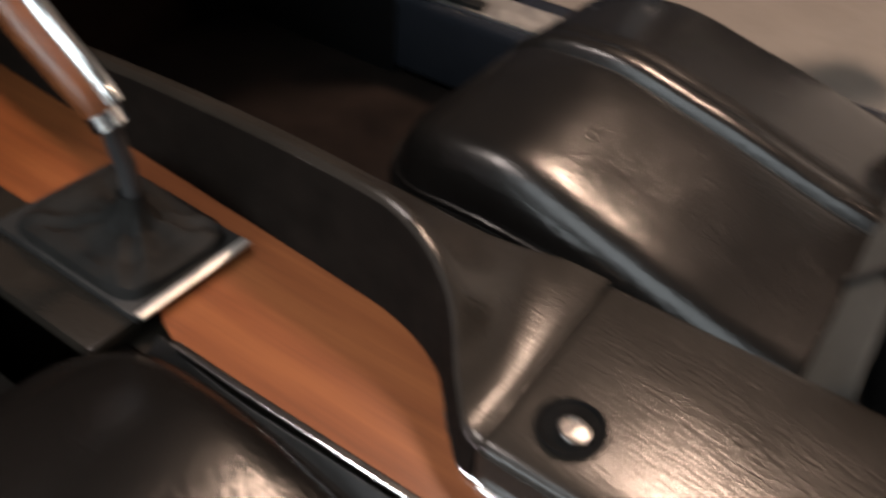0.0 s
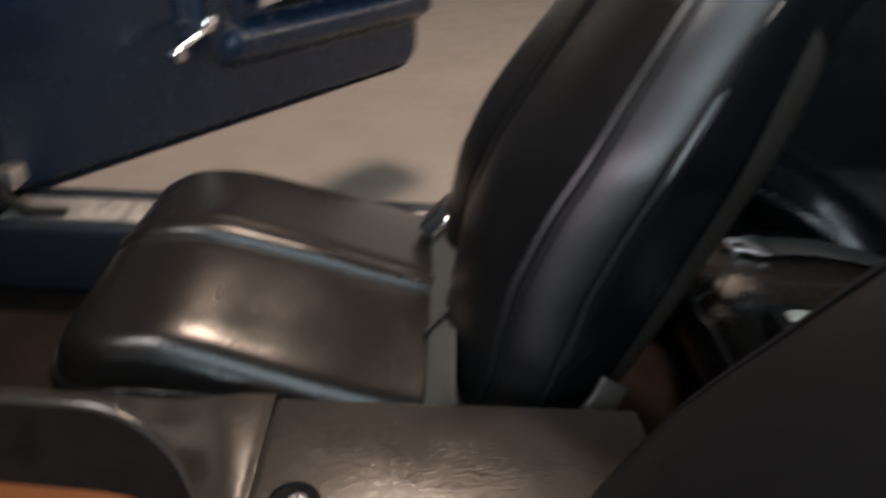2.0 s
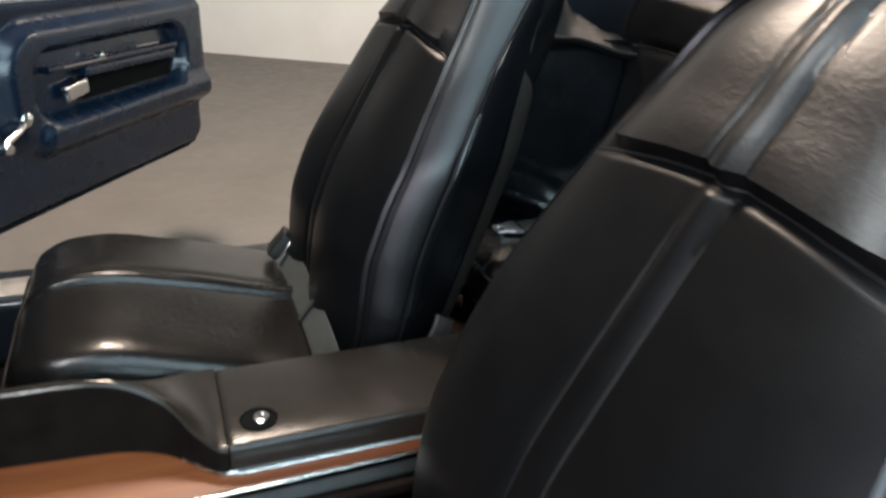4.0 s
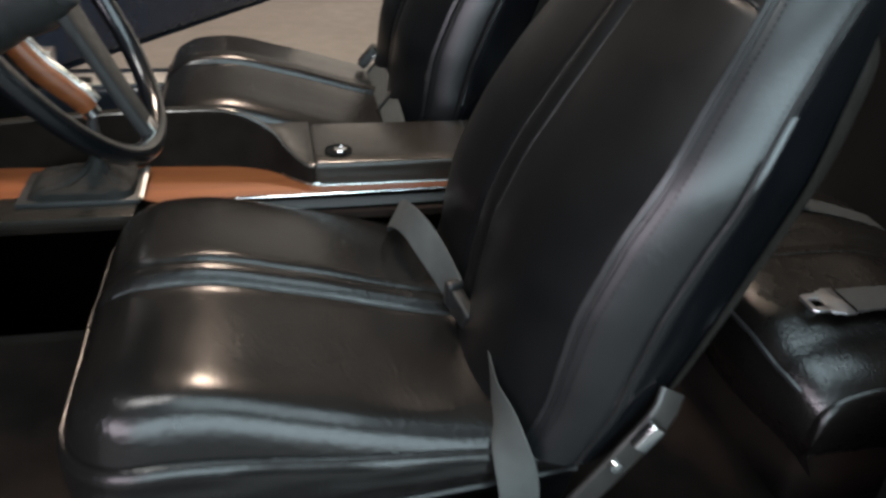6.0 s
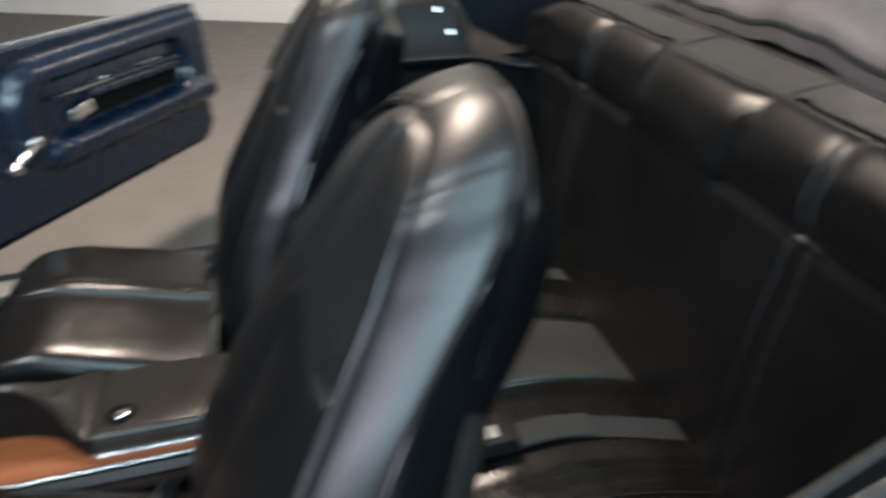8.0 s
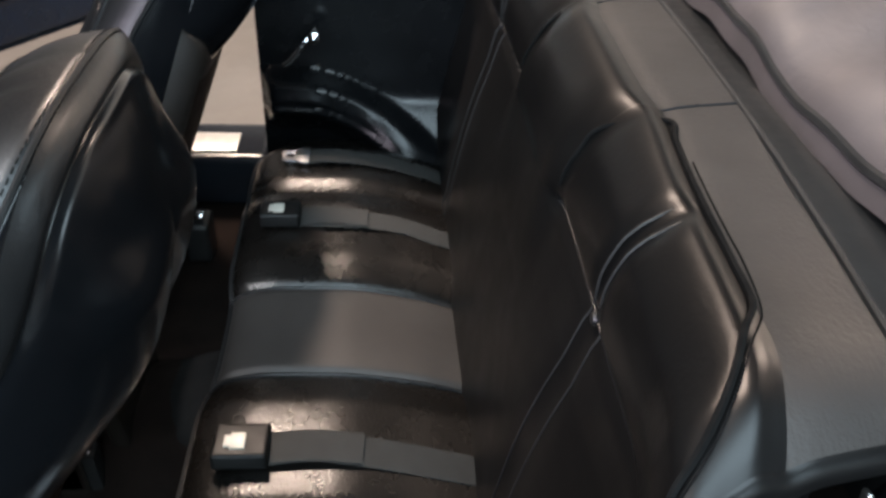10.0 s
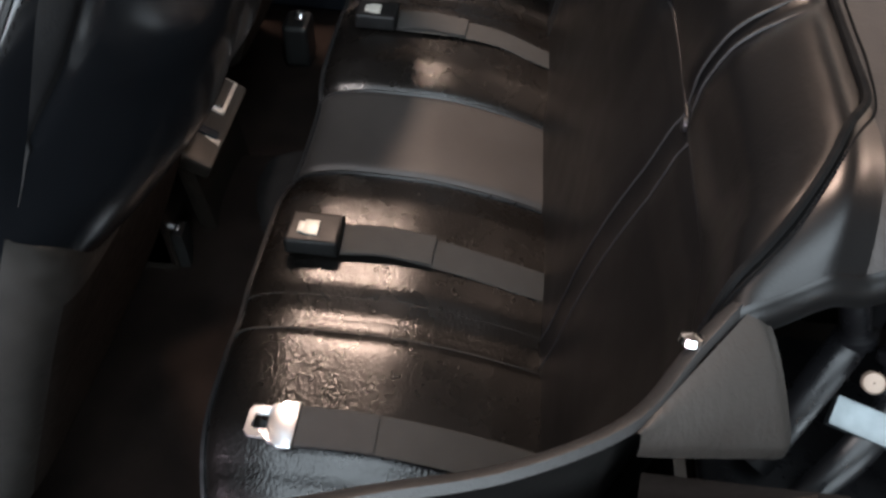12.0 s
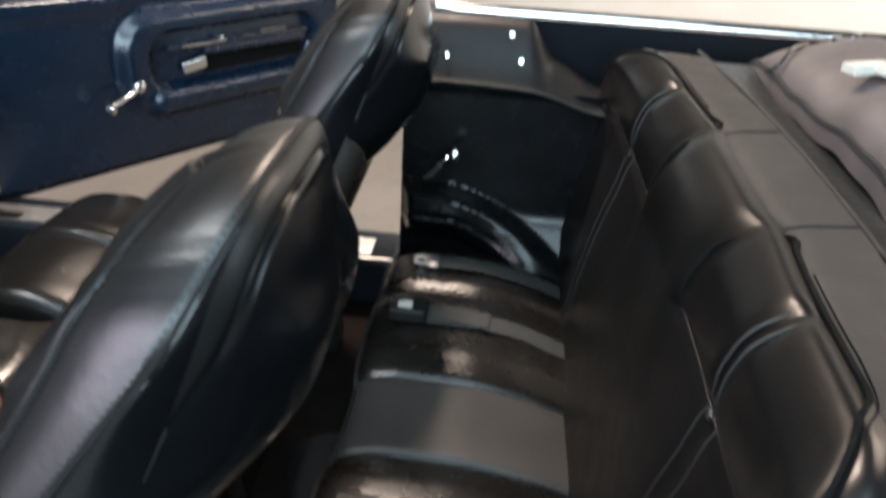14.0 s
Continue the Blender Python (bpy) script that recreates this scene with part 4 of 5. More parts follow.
part("key_lock", lathe([(0.016, 0), (0.016, 0.02), (0.012, 0.024), (0.0005, 0.024)], (0.036, -0.01, -0.08), Matrix.Rotation(radians(90), 4, "Y"), 18), BLACK, column)

dash = thing("dashboard", "black padded dashboard with a recessed gauge cluster", "dashboard")


def dash_pad(u, v):
    x = -0.74 + 1.48 * u
    prof = [(0.98, 0.90), (0.80, 0.93), (0.60, 0.925), (0.52, 0.91), (0.485, 0.885), (0.49, 0.86), (0.53, 0.84), (0.56, 0.76), (0.57, 0.68), (0.60, 0.64), (0.70, 0.60), (0.95, 0.58)]
    y, z = prof[int(round(v * 11))]
    hood = math.exp(-((x + 0.385) / 0.22) ** 4)
    y -= 0.05 * hood * (1 if 0.2 < v < 0.55 else 0)
    z += 0.015 * hood * (1 if v < 0.5 else 0)
    return Vector((x, y, z))


part("pad", sheet(dash_pad, 70, 11), VINYL, dash, "black vinyl padded top")
part("cluster_panel", block((0.40, 0.012, 0.15), (-0.385, 0.525, 0.765), 0.01), WOOD, dash, "woodgrain gauge panel")
for gx in (-0.50, -0.40, -0.30):
    g = part("gauge", lathe([(0.046, 0), (0.046, 0.018), (0.041, 0.02), (0.040, 0.006), (0.0005, 0.005)], (gx, 0.520, 0.77), Matrix.Rotation(radians(90), 4, "X"), 28), BLACK, dash)
    part("bezel", tube([(gx + 0.044 * math.cos(a / 28 * 2 * math.pi), 0.500, 0.77 + 0.044 * math.sin(a / 28 * 2 * math.pi)) for a in range(28)], 0.003, 6, True), CHROME, g)
part("glove_box_door", block((0.42, 0.014, 0.14), (0.42, 0.548, 0.735), 0.01), BLACK, dash)
part("lower_panel", block((0.5, 0.02, 0.12), (-0.40, 0.60, 0.60), 0.01), BLACK, dash)

brake = thing("pedal", "black rubber brake pedal on a steel arm", "pedal")
part("pad", block((0.11, 0.02, 0.055), (-0.40, 0.60, 0.37), 0.006, turn=Matrix.Rotation(radians(-30), 4, "X")), RUBBER, brake)
part("arm", tube(spline([(-0.40, 0.61, 0.38), (-0.40, 0.70, 0.50), (-0.40, 0.78, 0.62)], 10), 0.008, 8), STEEL, brake)


# ---- passenger door ----

def door_top(s):
    return 0.885 - 0.035 * s


def door_bottom(s):
    return 0.352 + 0.25 * max(0, 0.06 - s) + 0.05 * smooth(1.22, 1.31, s) ** 3


def rounded_in(s, z, s0, s1, z0, z1, r, soft):
    """1 inside a rounded rectangle, 0 outside, soft edge."""
    dx = max(s0 + r - s, 0, s - s1 + r)
    dz = max(z0 + r - z, 0, z - z1 + r)
    d = math.hypot(dx, dz) - r
    return 1 - smooth(-soft, soft, d)


def door_relief(s, z):
    out = 0.035 * rounded_in(s, z, 0.47, 1.5, 0.515, 0.815, 0.11, 0.025)
    out += 0.020 * rounded_in(s, z, 0.55, 1.5, 0.50, 0.585, 0.035, 0.02)
    out -= 0.045 * rounded_in(s, z, 0.555, 1.19, 0.585, 0.755, 0.07, 0.012)
    out += 0.010 * smooth(0.80, 0.86, z)
    return out


def door_face(u, v):
    s = 0.02 + 1.29 * u
    z0, z1 = door_bottom(s), door_top(s)
    z = z0 + (z1 - z0) * v
    end = min(smooth(0.02, 0.045, s), smooth(1.31, 1.285, s))
    return Vector((s, -0.03 - door_relief(s, z) * end - 0.014 * end + 0.03 * (1 - smooth(0, 0.05, v)), z))


door = part("door", sheet(lambda u, v: Vector((0.02 + 1.29 * u, 0.04 + 0.055 * math.sin(math.pi * v) - 0.07 * (abs(v - 0.5) * 2) ** 6, door_bottom(0.02 + 1.29 * u) + (door_top(0.02 + 1.29 * u) - door_bottom(0.02 + 1.29 * u)) * v)), 30, 24), PAINT, car, "open passenger door with dark blue vinyl trim")
door.matrix_world = pose(0.78, 0.584, 0, 0, 0, -35.4)
part("trim_panel", sheet(door_face, 170, 90), DOORBLUE, door, "dark blue moulded vinyl panel")
for s_end in (0.021, 1.309):
    part("edge", sheet(lambda u, v, s=s_end: Vector((s, -0.03 + 0.09 * u, door_bottom(s) + (door_top(s) - door_bottom(s)) * v)), 2, 6), PAINT, door)
part("top_cap", block((1.285, 0.10, 0.03), (0.664, 0.005, door_top(0.67) - 0.012), 0.012, 3, turn=Matrix.Rotation(radians(2.0), 4, "Y")), DOORBLUE, door, "padded blue-black top edge")
part("window_slot", block((1.2, 0.012, 0.006), (0.69, 0.02, door_top(0.68) + 0.003), 0.002, turn=Matrix.Rotation(radians(2.0), 4, "Y")), CHROME, door, "chrome window slot strip")
part("pocket_liner", block((0.60, 0.006, 0.15), (0.875, -0.034, 0.668), 0.003), DOORBLUE, door, "dark blue recess back")
part("pocket", block((0.40, 0.010, 0.062), (0.945, -0.040, 0.638), 0.004, 2), MATT_BLACK, door, "black map pocket")
part("pull_ledge", block((0.545, 0.040, 0.016), (0.885, -0.054, 0.700), 0.006, 3, turn=Matrix.Rotation(radians(1.2), 4, "Y")), DOORBLUE, door, "padded pull ledge")
part("pull_bar", block((0.400, 0.030, 0.024), (0.940, -0.060, 0.678), 0.008, 3, turn=Matrix.Rotation(radians(1.2), 4, "Y")), DOORBLUE, door)
part("trim_line", tube([(0.66, -0.076, 0.708), (0.82, -0.076, 0.706)], 0.0028, 6), STEEL, door)
part("grab_trim", tube([(0.96, -0.072, 0.716), (1.06, -0.072, 0.713)], 0.0028, 6), STEEL, door)
part("latch_handle", block((0.085, 0.020, 0.040), (0.705, -0.058, 0.642), 0.008, 3, turn=Matrix.Rotation(radians(-8), 4, "Y")), CHROME, door, "chrome door release paddle")
part("lock_slider", lathe([(0.008, 0), (0.008, 0.02), (0.0005, 0.022)], (0.80, -0.06, 0.715), Matrix.Rotation(radians(90), 4, "X"), 14), CHROME, door)
crank_bm = tube(spline([(0.505, -0.075, 0.612), (0.465, -0.098, 0.603), (0.410, -0.106, 0.586), (0.385, -0.108, 0.578)], 14), 0.0075, 10, flat=0.8)
lathe([(0.018, -0.03), (0.018, 0.004), (0.012, 0.010), (0.0005, 0.011)], (0.505, -0.078, 0.612), Matrix.Rotation(radians(90), 4, "X"), 20, into=crank_bm)
lathe([(0.012, 0), (0.015, 0.006), (0.015, 0.024), (0.011, 0.030), (0.0005, 0.031)], (0.385, -0.105, 0.578), Matrix.Rotation(radians(90), 4, "X"), 20, into=crank_bm)
part("window_crank", crank_bm, CHROME, door, "chrome window winder")
part("door_seal", tube([(0.03, -0.045, z) for z in (0.36, 0.45, 0.6, 0.75, 0.87)], 0.011, 8), RUBBER, door)


# ---- body sides ----
part("sill_passenger", block((0.17, 1.25, 0.14), (0.775, 0.0, 0.29), 0.02, 3), PAINT, car)
part("sill_plate", block((0.085, 1.06, 0.006), (0.755, -0.02, 0.363), 0.002), SILL, car, "scuffed bright metal sill plate")
part("sill_driver", block((0.17, 1.25, 0.14), (-0.775, 0.0, 0.235), 0.02, 3), BLACK, car)
part("kick_panel", block((0.03, 0.42, 0.42), (0.70, 0.76, 0.42), 0.01), VINYL, car)
part("kick_panel", block((0.03, 0.42, 0.42), (-0.70, 0.76, 0.42), 0.01), VINYL, car)
for sx in (1, -1):
    part("hinge_pillar", block((0.12, 0.12, 0.62), (sx * 0.77, 0.60, 0.56), 0.02, 3), PAINT, car)
part("pillar_seal", tube(spline([(0.70, 0.535, 0.90), (0.705, 0.53, 0.6), (0.71, 0.515, 0.44), (0.725, 0.47, 0.375), (0.73, 0.40, 0.366)], 30), 0.012, 8), RUBBER, car, "black rubber door seal")
part("door_hinge", block((0.05, 0.05, 0.035), (0.765, 0.51, 0.42), 0.006), STEEL, car)
part("hinge_bolt", lathe([(0.011, 0), (0.011, 0.008), (0.0005, 0.009)], (0.742, 0.515, 0.378), None, 6), STEEL, car)


def quarter_trim(sx):
    """Inner rear side trim."""
    q = thing("rear_quarter_trim", "glossy black moulded rear side trim panel with armrest ledge", "car trim", (0, 0, 0), "rear side trims")

    def face(u, v):
        y = -0.628 - 0.50 * u
        z = 0.24 + 0.60 * v
        x = 0.685 - 0.02 * u
        zl = z + 0.34 * max(0.0, u - 0.2) ** 1.6
        ledge = smooth(0.60, 0.575, zl) * smooth(0.44, 0.53, zl) * smooth(0.0, 0.06, u) * smooth(1.0, 0.55, u)
        x -= 0.060 * ledge
        wheel = smooth(0.55, 0.40, z) * smooth(0.25, 0.7, u)
        x -= 0.085 * wheel
        for zz, a in ((0.53, 0.006), (0.495, 0.006)):
            x += a * math.exp(-((zl - zz) / 0.006) ** 2)
        x -= 0.012 * smooth(0.82, 0.835, z)
        return Vector((sx * x, y, z))
    part("panel", sheet(face, 60, 90), QTRIM, q)
    top = [(0.655, 0.838), (0.645, 0.850), (0.660, 0.858), (0.690, 0.905), (0.715, 0.955), (0.735, 0.972), (0.760, 0.975)]

    def cap(u, v):
        y = -0.628 - 0.45 * u
        x, z = top[int(round(v * 6))]
        low = 0.035 * smooth(0.62, 1.0, u) + max(0.0, z - 0.86) * (0.62 * smooth(0.60, 0.74, u) + 0.2 * smooth(0.74, 1.0, u))
        return Vector((sx * (x - 0.015 * u), y, z + 0.004 * math.sin(5 * u) - low))
    part("metal_cap", sheet(cap, 60, 6), CAPPAINT, q, "dark grey painted metal upper panel")

    part("cap_lip", tube([cap(i / 30, 1 / 6) + Vector((-sx * 0.002, 0, 0)) for i in range(31)], 0.0035, 6), BRACKET, q, "thin grey lip under the metal panel")
    for y, k in ((-0.72, 3), (-0.86, 4), (-0.885, 3)):
        x, z = top[k]
        part("screw", lathe([(0.007, 0), (0.006, 0.004), (0.0005, 0.005)], (sx * (x - 0.012), y, z - 0.004), Matrix.Rotation(radians(-sx * 65), 4, "Y"), 12), CHROME, q)
    return q


qp = quarter_trim(1)
wind = part("window_crank", tube(spline([(0.655, -0.755, 0.694), (0.630, -0.735, 0.675), (0.622, -0.705, 0.640), (0.622, -0.69, 0.628)], 14), 0.006, 8), CHROME, qp, "chrome window winder")
part("knob", lathe([(0.011, 0), (0.013, 0.006), (0.013, 0.02), (0.0005, 0.026)], (0.628, -0.755, 0.694), Matrix.Rotation(radians(-90), 4, "Y"), 18), CHROME, wind)


def quarter_skin(sx, top, name, label, out=0.0):
    return part(name, sheet(lambda u, v: Vector((sx * (0.80 + out + 0.11 * math.sin(math.pi * (0.1 + 0.8 * v)) - 0.05 * max(0, v - 0.8) / 0.2), -0.69 - 1.5 * u, 0.2 + (top - 0.2) * v)), 24, 16), PAINT, car, label)


quarter_skin(1, 0.972, "quarter_panel", "dark painted rear quarter panel")
quarter_skin(-1, 0.875, "quarter_panel", "dark painted rear quarter panel", 0.08)
part("belt_moulding", tube([(0.80, -0.68 - 1.2 * i / 20, 0.982) for i in range(21)], 0.014, 8, flat=0.6), CHROME, car, "chrome belt moulding")
part("belt_moulding", tube(spline([(-0.858, -0.69, 0.888), (-0.838, -0.78, 0.890), (-0.820, -0.854, 0.893), (-0.800, -0.955, 0.897), (-0.785, -1.1, 0.90), (-0.78, -1.4, 0.90), (-0.78, -1.9, 0.90)], 30), 0.009, 8, flat=0.6), CHROME, car, "chrome belt moulding")
part("lock_pillar", block((0.11, 0.03, 0.70), (0.745, -0.648, 0.56), 0.012), PAINT, car)
part("lock_pillar", block((0.08, 0.03, 0.60), (-0.835, -0.676, 0.545), 0.014, 3, turn=Matrix.Rotation(radians(-3), 4, "X")), MATT_BLACK, car)
part("pillar_seal", tube(spline([(-0.785, -0.680, 0.26), (-0.788, -0.668, 0.45), (-0.792, -0.664, 0.66), (-0.803, -0.670, 0.80), (-0.825, -0.70, 0.88)], 24), 0.013, 8), RUBBER, car, "black rubber door seal")
part("wheelhouse", sheet(lambda u, v: Vector((-0.72 + 0.09 * math.sin(math.pi * u), -0.72 - 0.48 * u, 0.22 + 0.20 * v)), 12, 8), BLACK, car)

# driver side rear trim, with the soft top's hinge in its well
qd = thing("rear_quarter_trim", "grained black rear side trim with a cut-out over the roof hinge", "car trim", (0, 0, 0), "rear side trims")
EDGE = spline([(-0.835, -0.70, 0.885), (-0.818, -0.78, 0.890), (-0.802, -0.835, 0.893), (-0.786, -0.89, 0.897), (-0.768, -0.955, 0.902), (-0.735, -1.018, 0.908), (-0.690, -1.055, 0.918), (-0.655, -1.085, 0.928)], 50)


def trim_side(u, v):
    p = EDGE[int(round(u * 50))]
    drop = [(0, 0.0), (0.006, 0.003), (0.014, 0.0), (0.020, -0.010), (0.026, -0.05), (0.032, -0.20), (0.05, -0.45), (0.07, -0.63)][int(round(v * 7))]
    k = 1 - 0.5 * u
    return Vector((p.x + drop[0] * k, p.y + drop[0] * 0.4 * u, p.z + drop[1]))


part("side_panel", sheet(trim_side, 50, 7), TRIM, qd)


def wing(u, v):
    a = Vector((-0.738, -1.016, 0.908)).lerp(Vector((-0.652, -1.090, 0.930)), v)
    b = Vector((-0.738, -1.021, 0.8965)).lerp(Vector((-0.715, -1.118, 0.872)), v)
    reach = 1 - 0.10 * (1 - math.sqrt(max(0.0, 1 - (max(0.0, v - 0.88) / 0.12) ** 2)))
    w = u * 1.2
    p = a.lerp(b, min(1.0, w) * reach)
    p += (b - a).normalized() * 0.002 * math.sin(math.pi * max(0.0, w - 1) / 0.4)
    return p + Vector((0, 0, 0.007 * math.sin(math.pi * min(1.0, w)) - 0.010 * max(0.0, w - 1) / 0.2 - 0.004 * smooth(0.9, 1.0, v)))


part("well_wing", sheet(wing, 30, 40), WING, qd, "grained black plastic wing beside the well")
part("well_wall", sheet(lambda u, v: Vector((-0.735, -1.03 - 0.12 * u, 0.86)).lerp(Vector((-0.70, -1.08 - 0.10 * u, 0.60)), v), 6, 6), BROWN, qd)
part("well_floor", block((0.20, 0.25, 0.02), (-0.59, -1.235, 0.70), 0.003, 1, into=block((0.17, 0.46, 0.02), (-0.776, -1.13, 0.70), 0.003, 1)), BROWN, qd, "dark brown felt well floor")
part("screw", lathe([(0.0075, 0), (0.0066, 0.004), (0.0005, 0.006)], (-0.681, -1.049, 0.917), Matrix.Rotation(radians(25), 4, "Y"), 14), CHROME, qd, "chrome trim screw")
part("window_slot", sheet(lambda u, v: Vector((-0.836 + 0.09 * u - 0.03 * v, -0.70 - 0.42 * u, 0.876 + 0.004 * math.sin(20 * u))), 20, 3), BROWN, qd, "brown-grey felt beside the window slot")

hinge = thing("roof_hinge", "black steel soft top hinge with pivots in the side well", "hinge")


def pivot(x, y, z, r, h, lean, tip):
    k = r * 0.72
    prof = [(0.0005, -0.002), (r, -0.002), (r, 0.005), (k, 0.007), (k, h - 0.007), (r, h - 0.005), (r, h), (r * 0.8, h + 0.0015), (0.006, h + 0.002), (0.006, h + 0.010), (0.0005, h + 0.011)]
    return part("pivot", lathe(prof, (x, y, z), Matrix.Rotation(radians(lean), 4, "Y") @ Matrix.Rotation(radians(tip), 4, "X"), 28), HINGE, hinge, "glossy black pivot spool")


pivot(-0.628, -1.174, 0.868, 0.0135, 0.044, 16, -20)
pivot(-0.655, -1.195, 0.850, 0.010, 0.030, 20, -10)
part("arm", tube(spline([(-0.69, -1.12, 0.80), (-0.655, -1.15, 0.845), (-0.63, -1.17, 0.868), (-0.59, -1.20, 0.875), (-0.55, -1.26, 0.87)], 18), 0.012, 8, flat=0.45), HINGE, hinge)
part("arm", tube(spline([(-0.72, -1.14, 0.79), (-0.685, -1.18, 0.835), (-0.64, -1.22, 0.86), (-0.60, -1.28, 0.86)], 16), 0.011, 8, flat=0.45), HINGE, hinge)
br = part("bracket", block((0.020, 0.085, 0.015), (-0.682, -1.200, 0.840), 0.002, 2, turn=Matrix.Rotation(radians(-22), 4, "Z") @ Matrix.Rotation(radians(-30), 4, "Y")), ZINC, hinge, "bright metal bracket")
part("bracket_face", block((0.010, 0.005, 0.055), (-0.632, -1.225, 0.872), 0.0015, 1, turn=Matrix.Rotation(radians(12), 4, "Y")), STEEL, br)
part("bush", lathe([(0.006, -0.003), (0.0075, 0.002), (0.0075, 0.008), (0.006, 0.012), (0.0035, 0.014), (0.0005, 0.0145)], (-0.588, -1.196, 0.892), Matrix.Rotation(radians(30), 4, "X"), 18), WHITE, hinge, "off-white plastic bush")
part("bolt", lathe([(0.0072, 0), (0.0072, 0.003), (0.006, 0.005), (0.0005, 0.0055)], (-0.664, -1.174, 0.872), Matrix.Rotation(radians(-40), 4, "Y") @ Matrix.Rotation(radians(-20), 4, "X"), 18), BOLT, hinge, "round dull bolt head tinted with the lamp's warm reflection")
part("base_plate", block((0.17, 0.20, 0.012), (-0.655, -1.19, 0.78), 0.004), HINGE, hinge)

# rear deck
part("shelf", block((1.3, 0.3, 0.02), (0, -1.40, 0.93), 0.004), BLACK, car)
part("rear_bulkhead", block((1.4, 0.03, 0.7), (0, -1.36, 0.57), 0.004), BLACK, car)
part("deck_edge", tube([(-0.66 + 1.32 * i / 20, -1.292 + 0.04 * (abs(i - 10) / 10) ** 2, 0.957) for i in range(21)], 0.004, 6), BLACK, car, "black edge trim behind the seat")
part("trunk_deck", sheet(lambda u, v: Vector((-0.80 + 1.6 * u, -1.66 - 0.55 * v, 0.96 + 0.02 * math.sin(math.pi * u) - 0.04 * v)), 20, 6), PAINT, car, "dark painted rear deck")
boot_cover = thing("soft_top_boot", "folded soft top under a purple-grey vinyl boot cover", "convertible top")


def boot_face(u, v):
    x = -0.60 + 1.2 * u
    a = math.pi * v
    z = 0.945 + 0.105 * math.sin(a) ** 0.7 * (1 - abs(2 * u - 1) ** 8) + 0.008 * math.sin(14 * u + 3 * v)
    y = -1.345 - 0.17 + 0.17 * math.cos(a)
    return Vector((x, y, z + wobble((x, y, 0), 0.012, 9)))


part("cover", sheet(boot_face, 60, 30), BOOT, boot_cover)
part("edge_piping", tube([boot_face(i / 60, 0.06) for i in range(61)], 0.006, 6), BLACK, boot_cover)

part("strap_loop", tube(spline([boot_face(0.93, 0.30) + Vector((0, 0.0, 0.003)), boot_face(0.88, 0.20) + Vector((0, 0.01, 0.008)), boot_face(0.86, 0.10) + Vector((0, 0.012, 0.004)), boot_face(0.90, 0.07) + Vector((0, 0.008, 0))], 20), 0.004, 6), BLACK, boot_cover, "black edge cord loop")
for x, y, h in ((0.64, -1.50, 0.035), (0.68, -1.53, 0.045), (0.72, -1.55, 0.030), (0.76, -1.60, 0.040)):
    part("snap_stud", lathe([(0.007, -0.02), (0.007, h), (0.010, h + 0.003), (0.010, h + 0.010), (0.0005, h + 0.012)], (x, y, 0.95), None, 14), CHROME, boot_cover, "chrome fastener stud")
part("latch_bracket", block((0.10, 0.03, 0.016), (0.20, -1.45, 1.052), 0.004, 2, turn=Matrix.Rotation(radians(25), 4, "Z")), WHITE, boot_cover, "off-white latch bracket")
part("latch_bracket", block((0.03, 0.075, 0.016), (0.24, -1.415, 1.048), 0.004, 2, turn=Matrix.Rotation(radians(25), 4, "Z")), WHITE, boot_cover, "off-white latch bracket")

# ---- seat belts ----
belt = thing("seat_belt", "grey webbing lap belt across the passenger bucket seat", "seat belt", (0, 0, 0), "front lap belts")
part("webbing", strap([(0.135, -0.262, 0.435), (0.16, -0.262, 0.458), (0.30, -0.266, 0.462), (0.45, -0.268, 0.462), (0.545, -0.268, 0.462)], 0.052, (0, -0.62, 0.78)), BELT, belt)
part("stitched_fold", strap([(0.296, -0.262, 0.4645), (0.302, -0.262, 0.4645), (0.308, -0.262, 0.4645)], 0.052, (0, -0.62, 0.78), 0.003, 6), BELT_DARK, belt)
buckle = part("buckle", block((0.075, 0.055, 0.022), (0.585, -0.262, 0.470), 0.006, 3, turn=Matrix.Rotation(radians(-48), 4, "X") @ Matrix.Rotation(radians(12), 4, "Y")), BUCKLE, belt, "black buckle shell")
part("tongue", block((0.03, 0.04, 0.004), (0.545, -0.262, 0.474), 0.001, 1, turn=Matrix.Rotation(radians(-48), 4, "X")), CHROME, buckle)

belt2 = thing("seat_belt", "grey webbing lap belt with chrome hook over the driver seat", "seat belt", (0, 0, 0), "front lap belts")
part("webbing", strap([(-0.165, -0.215, 0.43), (-0.205, -0.204, 0.466), (-0.255, -0.206, 0.494), (-0.305, -0.218, 0.500), (-0.360, -0.238, 0.482), (-0.415, -0.254, 0.462)], 0.044, [(0.25, -0.5, 0.8), (0.35, -0.45, 0.75), (0.4, -0.35, 0.8), (0.5, -0.2, 0.75), (0.55, 0.0, 0.75)]), BELT, belt2)
bk = part("buckle", block((0.050, 0.020, 0.032), (-0.440, -0.259, 0.450), 0.007, 3, turn=Matrix.Rotation(radians(18), 4, "Z") @ Matrix.Rotation(radians(-18), 4, "Y")), BUCKLE, belt2, "black buckle shell")
part("keeper", block((0.016, 0.026, 0.038), (-0.416, -0.253, 0.460), 0.008, 3, turn=Matrix.Rotation(radians(18), 4, "Z")), BUCKLE, bk)
part("hook", tube(spline([(-0.458, -0.268, 0.466), (-0.472, -0.270, 0.460), (-0.480, -0.265, 0.447), (-0.489, -0.262, 0.450), (-0.500, -0.264, 0.444), (-0.506, -0.268, 0.436)], 18), 0.0034, 8), CHROME, bk, "bent chrome hook")
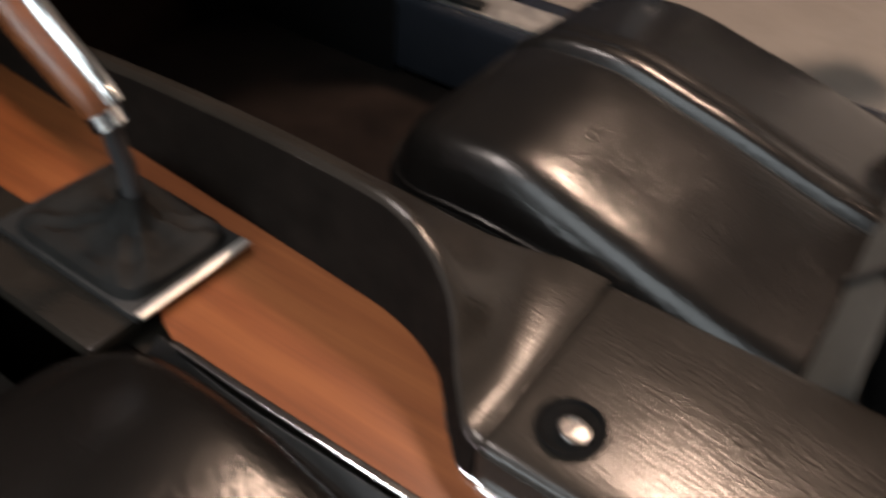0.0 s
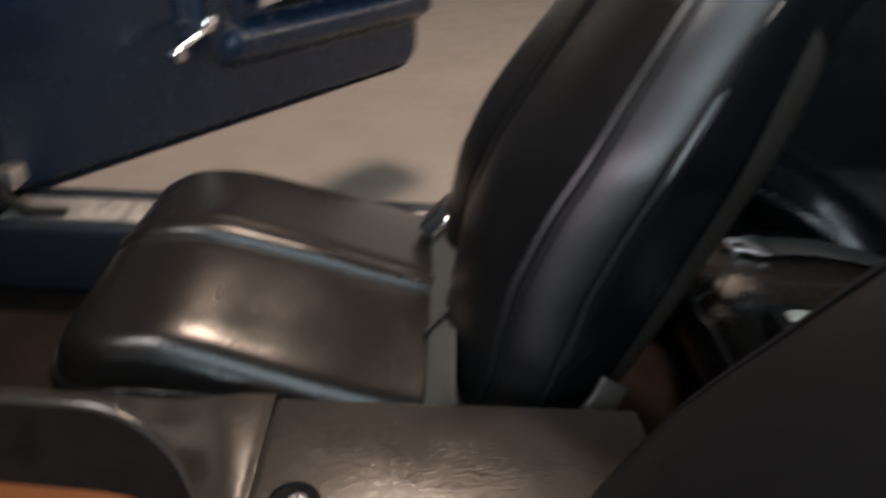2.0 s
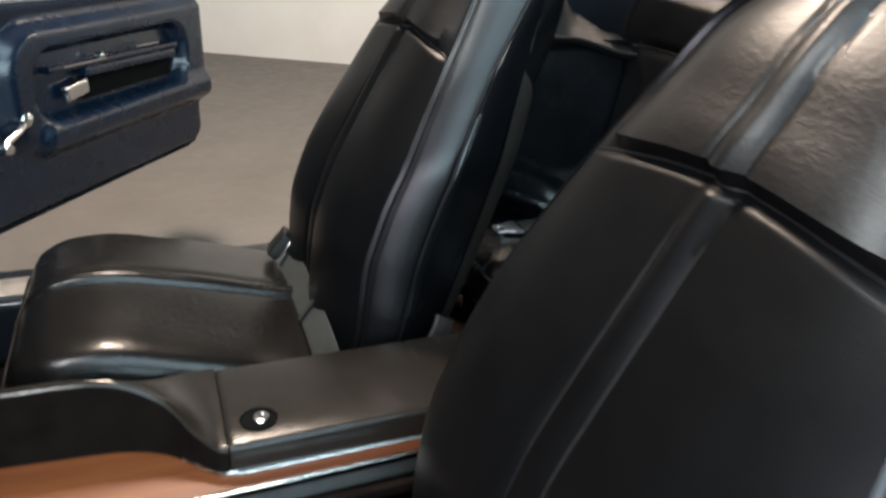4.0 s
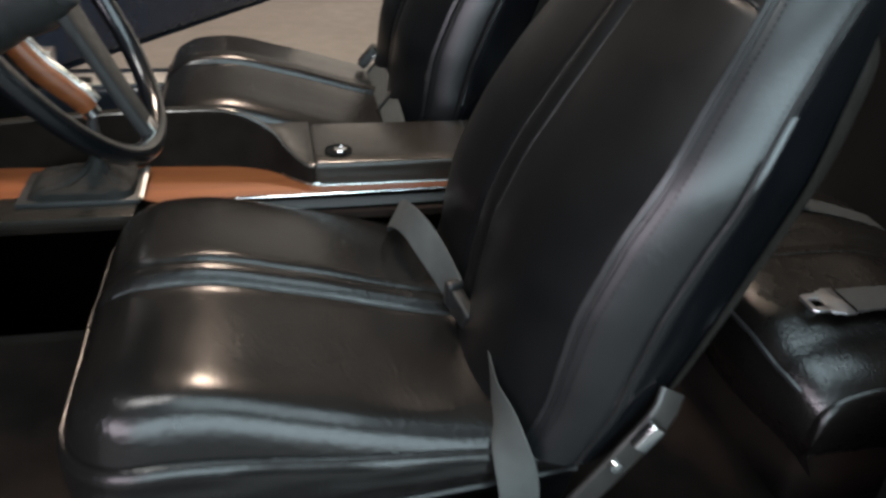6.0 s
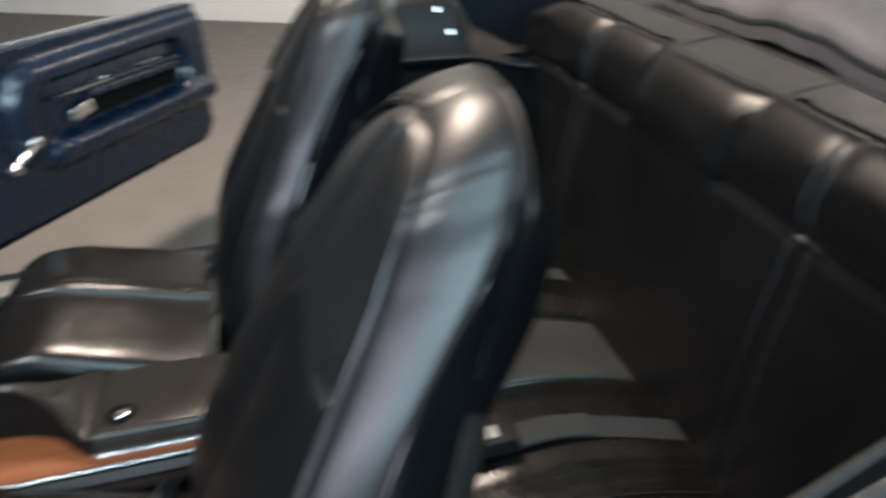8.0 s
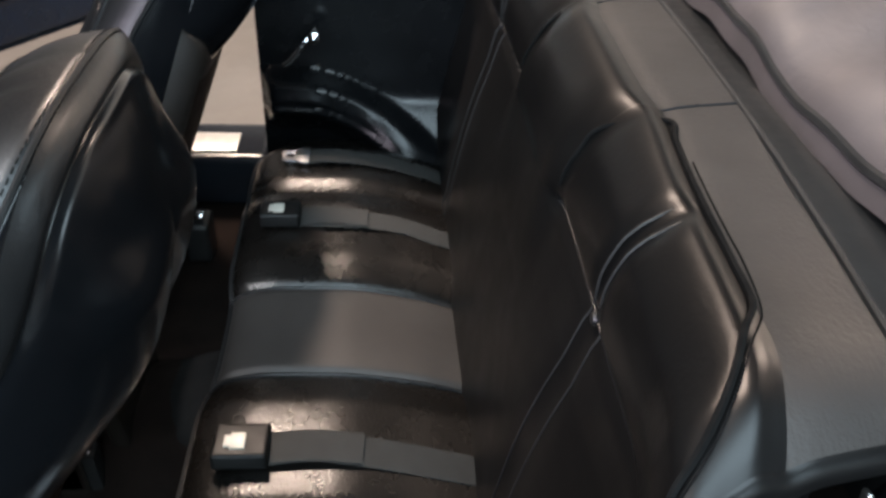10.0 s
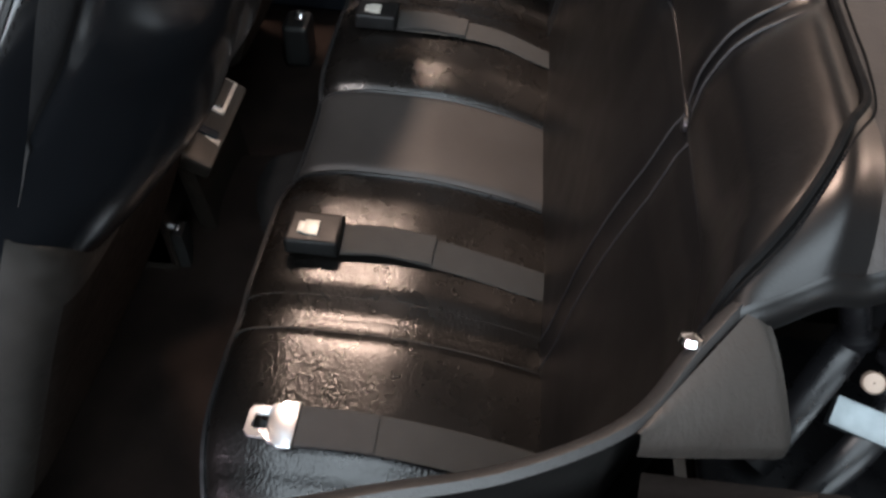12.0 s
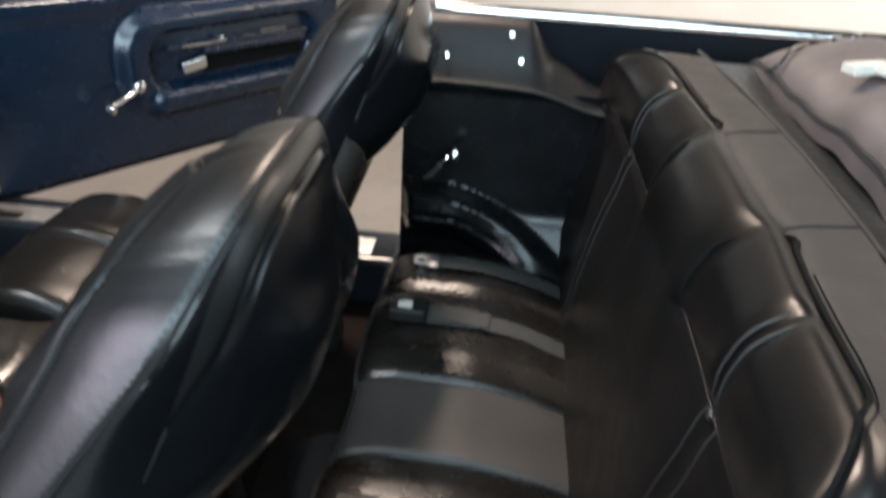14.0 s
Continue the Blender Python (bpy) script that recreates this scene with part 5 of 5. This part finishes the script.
part("outer_webbing", strap([(-0.502, -0.266, 0.440), (-0.545, -0.266, 0.446), (-0.600, -0.262, 0.440), (-0.652, -0.264, 0.424), (-0.680, -0.274, 0.375), (-0.684, -0.280, 0.30), (-0.676, -0.282, 0.24)], 0.046, [(-0.8, 0.1, 0.62), (-0.8, 0.1, 0.62), (-0.78, 0.0, 0.62), (-0.5, -0.6, 0.5), (-0.1, -0.95, 0.1), (0, -1, 0), (0, -1, 0)], n=60), BELT, belt2)


def rear_buckle(x, sx):
    b = thing("seat_belt", "black rear lap belt with a boxy buckle on the bench", "seat belt", (x, 0, 0), "rear lap belts")
    w = part("webbing", strap([(0, -0.742, 0.488), (0.004 * sx, -0.80, 0.4885), (0.0, -0.86, 0.483), (-0.004 * sx, -0.93, 0.468), (-0.006, -1.00, 0.447), (-0.004, -1.055, 0.425)], 0.05, (1, 0, 0.03)), BELT_DARK, b)
    part("folded_end", strap([(0, -0.745, 0.4925), (0.003, -0.80, 0.4930), (0.0, -0.868, 0.4870)], 0.051, (1, 0, 0.03), 0.004, 16), BELT_DARK, b)
    bk = part("buckle", block((0.060, 0.072, 0.027), (0, -0.708, 0.4965), 0.006, 3, turn=Matrix.Rotation(radians(6), 4, "Y")), BUCKLE, b, "glossy black buckle box")
    part("push_button", block((0.026, 0.020, 0.006), (-0.004, -0.705, 0.5115), 0.002, 2), WHITE, bk, "white push button")
    part("button_point", block((0.019, 0.010, 0.006), (-0.004, -0.692, 0.5113), 0.002, 2), WHITE, bk)
    return b


rear_buckle(-0.262, 1)
rear_buckle(0.268, -1)


def tongue_plate():
    """A stamped plate: narrow nose with a slot, shoulders flaring to the webbing."""
    half = [(0.013, -0.689), (0.019, -0.694), (0.020, -0.714), (0.024, -0.718), (0.025, -0.724), (0.029, -0.729), (0.029, -0.745)]
    slot = [(0.006, -0.697), (0.0085, -0.698), (0.0085, -0.703), (0.0085, -0.707), (0.0085, -0.710), (0.0085, -0.712), (0.006, -0.713)]
    rim = half + [(-x, y) for x, y in reversed(half)]
    hole = slot + [(-x, y) for x, y in reversed(slot)]

    def f(u, v):
        i, j = int(round(u * 14)) % 14, int(round(v * 5))
        (x, y), (p, q) = rim[i], hole[i]
        k, h = [(0.0, 0.0), (0.0, 0.0032), (0.06, 0.004), (0.95, 0.004), (1.0, 0.0032), (1.0, 0.0)][j]
        return Vector((p + (x - p) * k, q + (y - q) * k, 0.4872 + h))
    return sheet(f, 14, 5, loop=True)


def rear_tongue(x):
    b = thing("seat_belt", "black rear lap belt ending in a bare metal tongue", "seat belt", (x, 0, 0), "rear lap belts")
    part("webbing", strap([(0, -0.742, 0.486), (0.002, -0.80, 0.487), (0, -0.88, 0.480), (0, -0.97, 0.456), (0, -1.05, 0.425)], 0.05, (1, 0, 0)), BELT_DARK, b)
    part("sewn_end", strap([(0, -0.748, 0.4895), (0, -0.79, 0.4905), (0, -0.835, 0.4885)], 0.05, (1, 0, 0), 0.004, 12), BELT_DARK, b)
    part("tongue", tongue_plate(), TONGUE, b, "bare metal tongue with a square slot")
    return b


rear_tongue(-0.54)
rear_tongue(0.488)

part("tunnel_cover", sheet(lambda u, v: Vector((0.008 - 0.118 * math.cos(math.pi * u), -0.50 - 0.175 * v, 0.215 + (0.09 + 0.04 * smooth(0, 0.6, v)) * math.sin(math.pi * u) ** 0.7)), 30, 16), TUNNEL, car, "dark grey carpeted tunnel hump")

stow = thing("floor_bracket", "small black bracket with chrome top on the carpet", "bracket", (0.50, -0.49, 0.22))
part("base", block((0.07, 0.055, 0.10), (0, 0, 0.05), 0.012, 3), BLACK, stow)
part("cap", block((0.040, 0.020, 0.018), (0.005, -0.005, 0.108), 0.005, 2, turn=Matrix.Rotation(radians(25), 4, "Y")), CHROME, stow)
knob = thing("floor_bracket", "small chrome-headed bolt on a black stub", "bracket", (-0.125, -0.432, 0.22))
part("base", block((0.035, 0.03, 0.10), (0, 0, 0.05), 0.008, 2), BLACK, knob)
part("cap", block((0.026, 0.012, 0.012), (0, -0.004, 0.105), 0.004, 2, turn=Matrix.Rotation(radians(30), 4, "Y")), CHROME, knob)
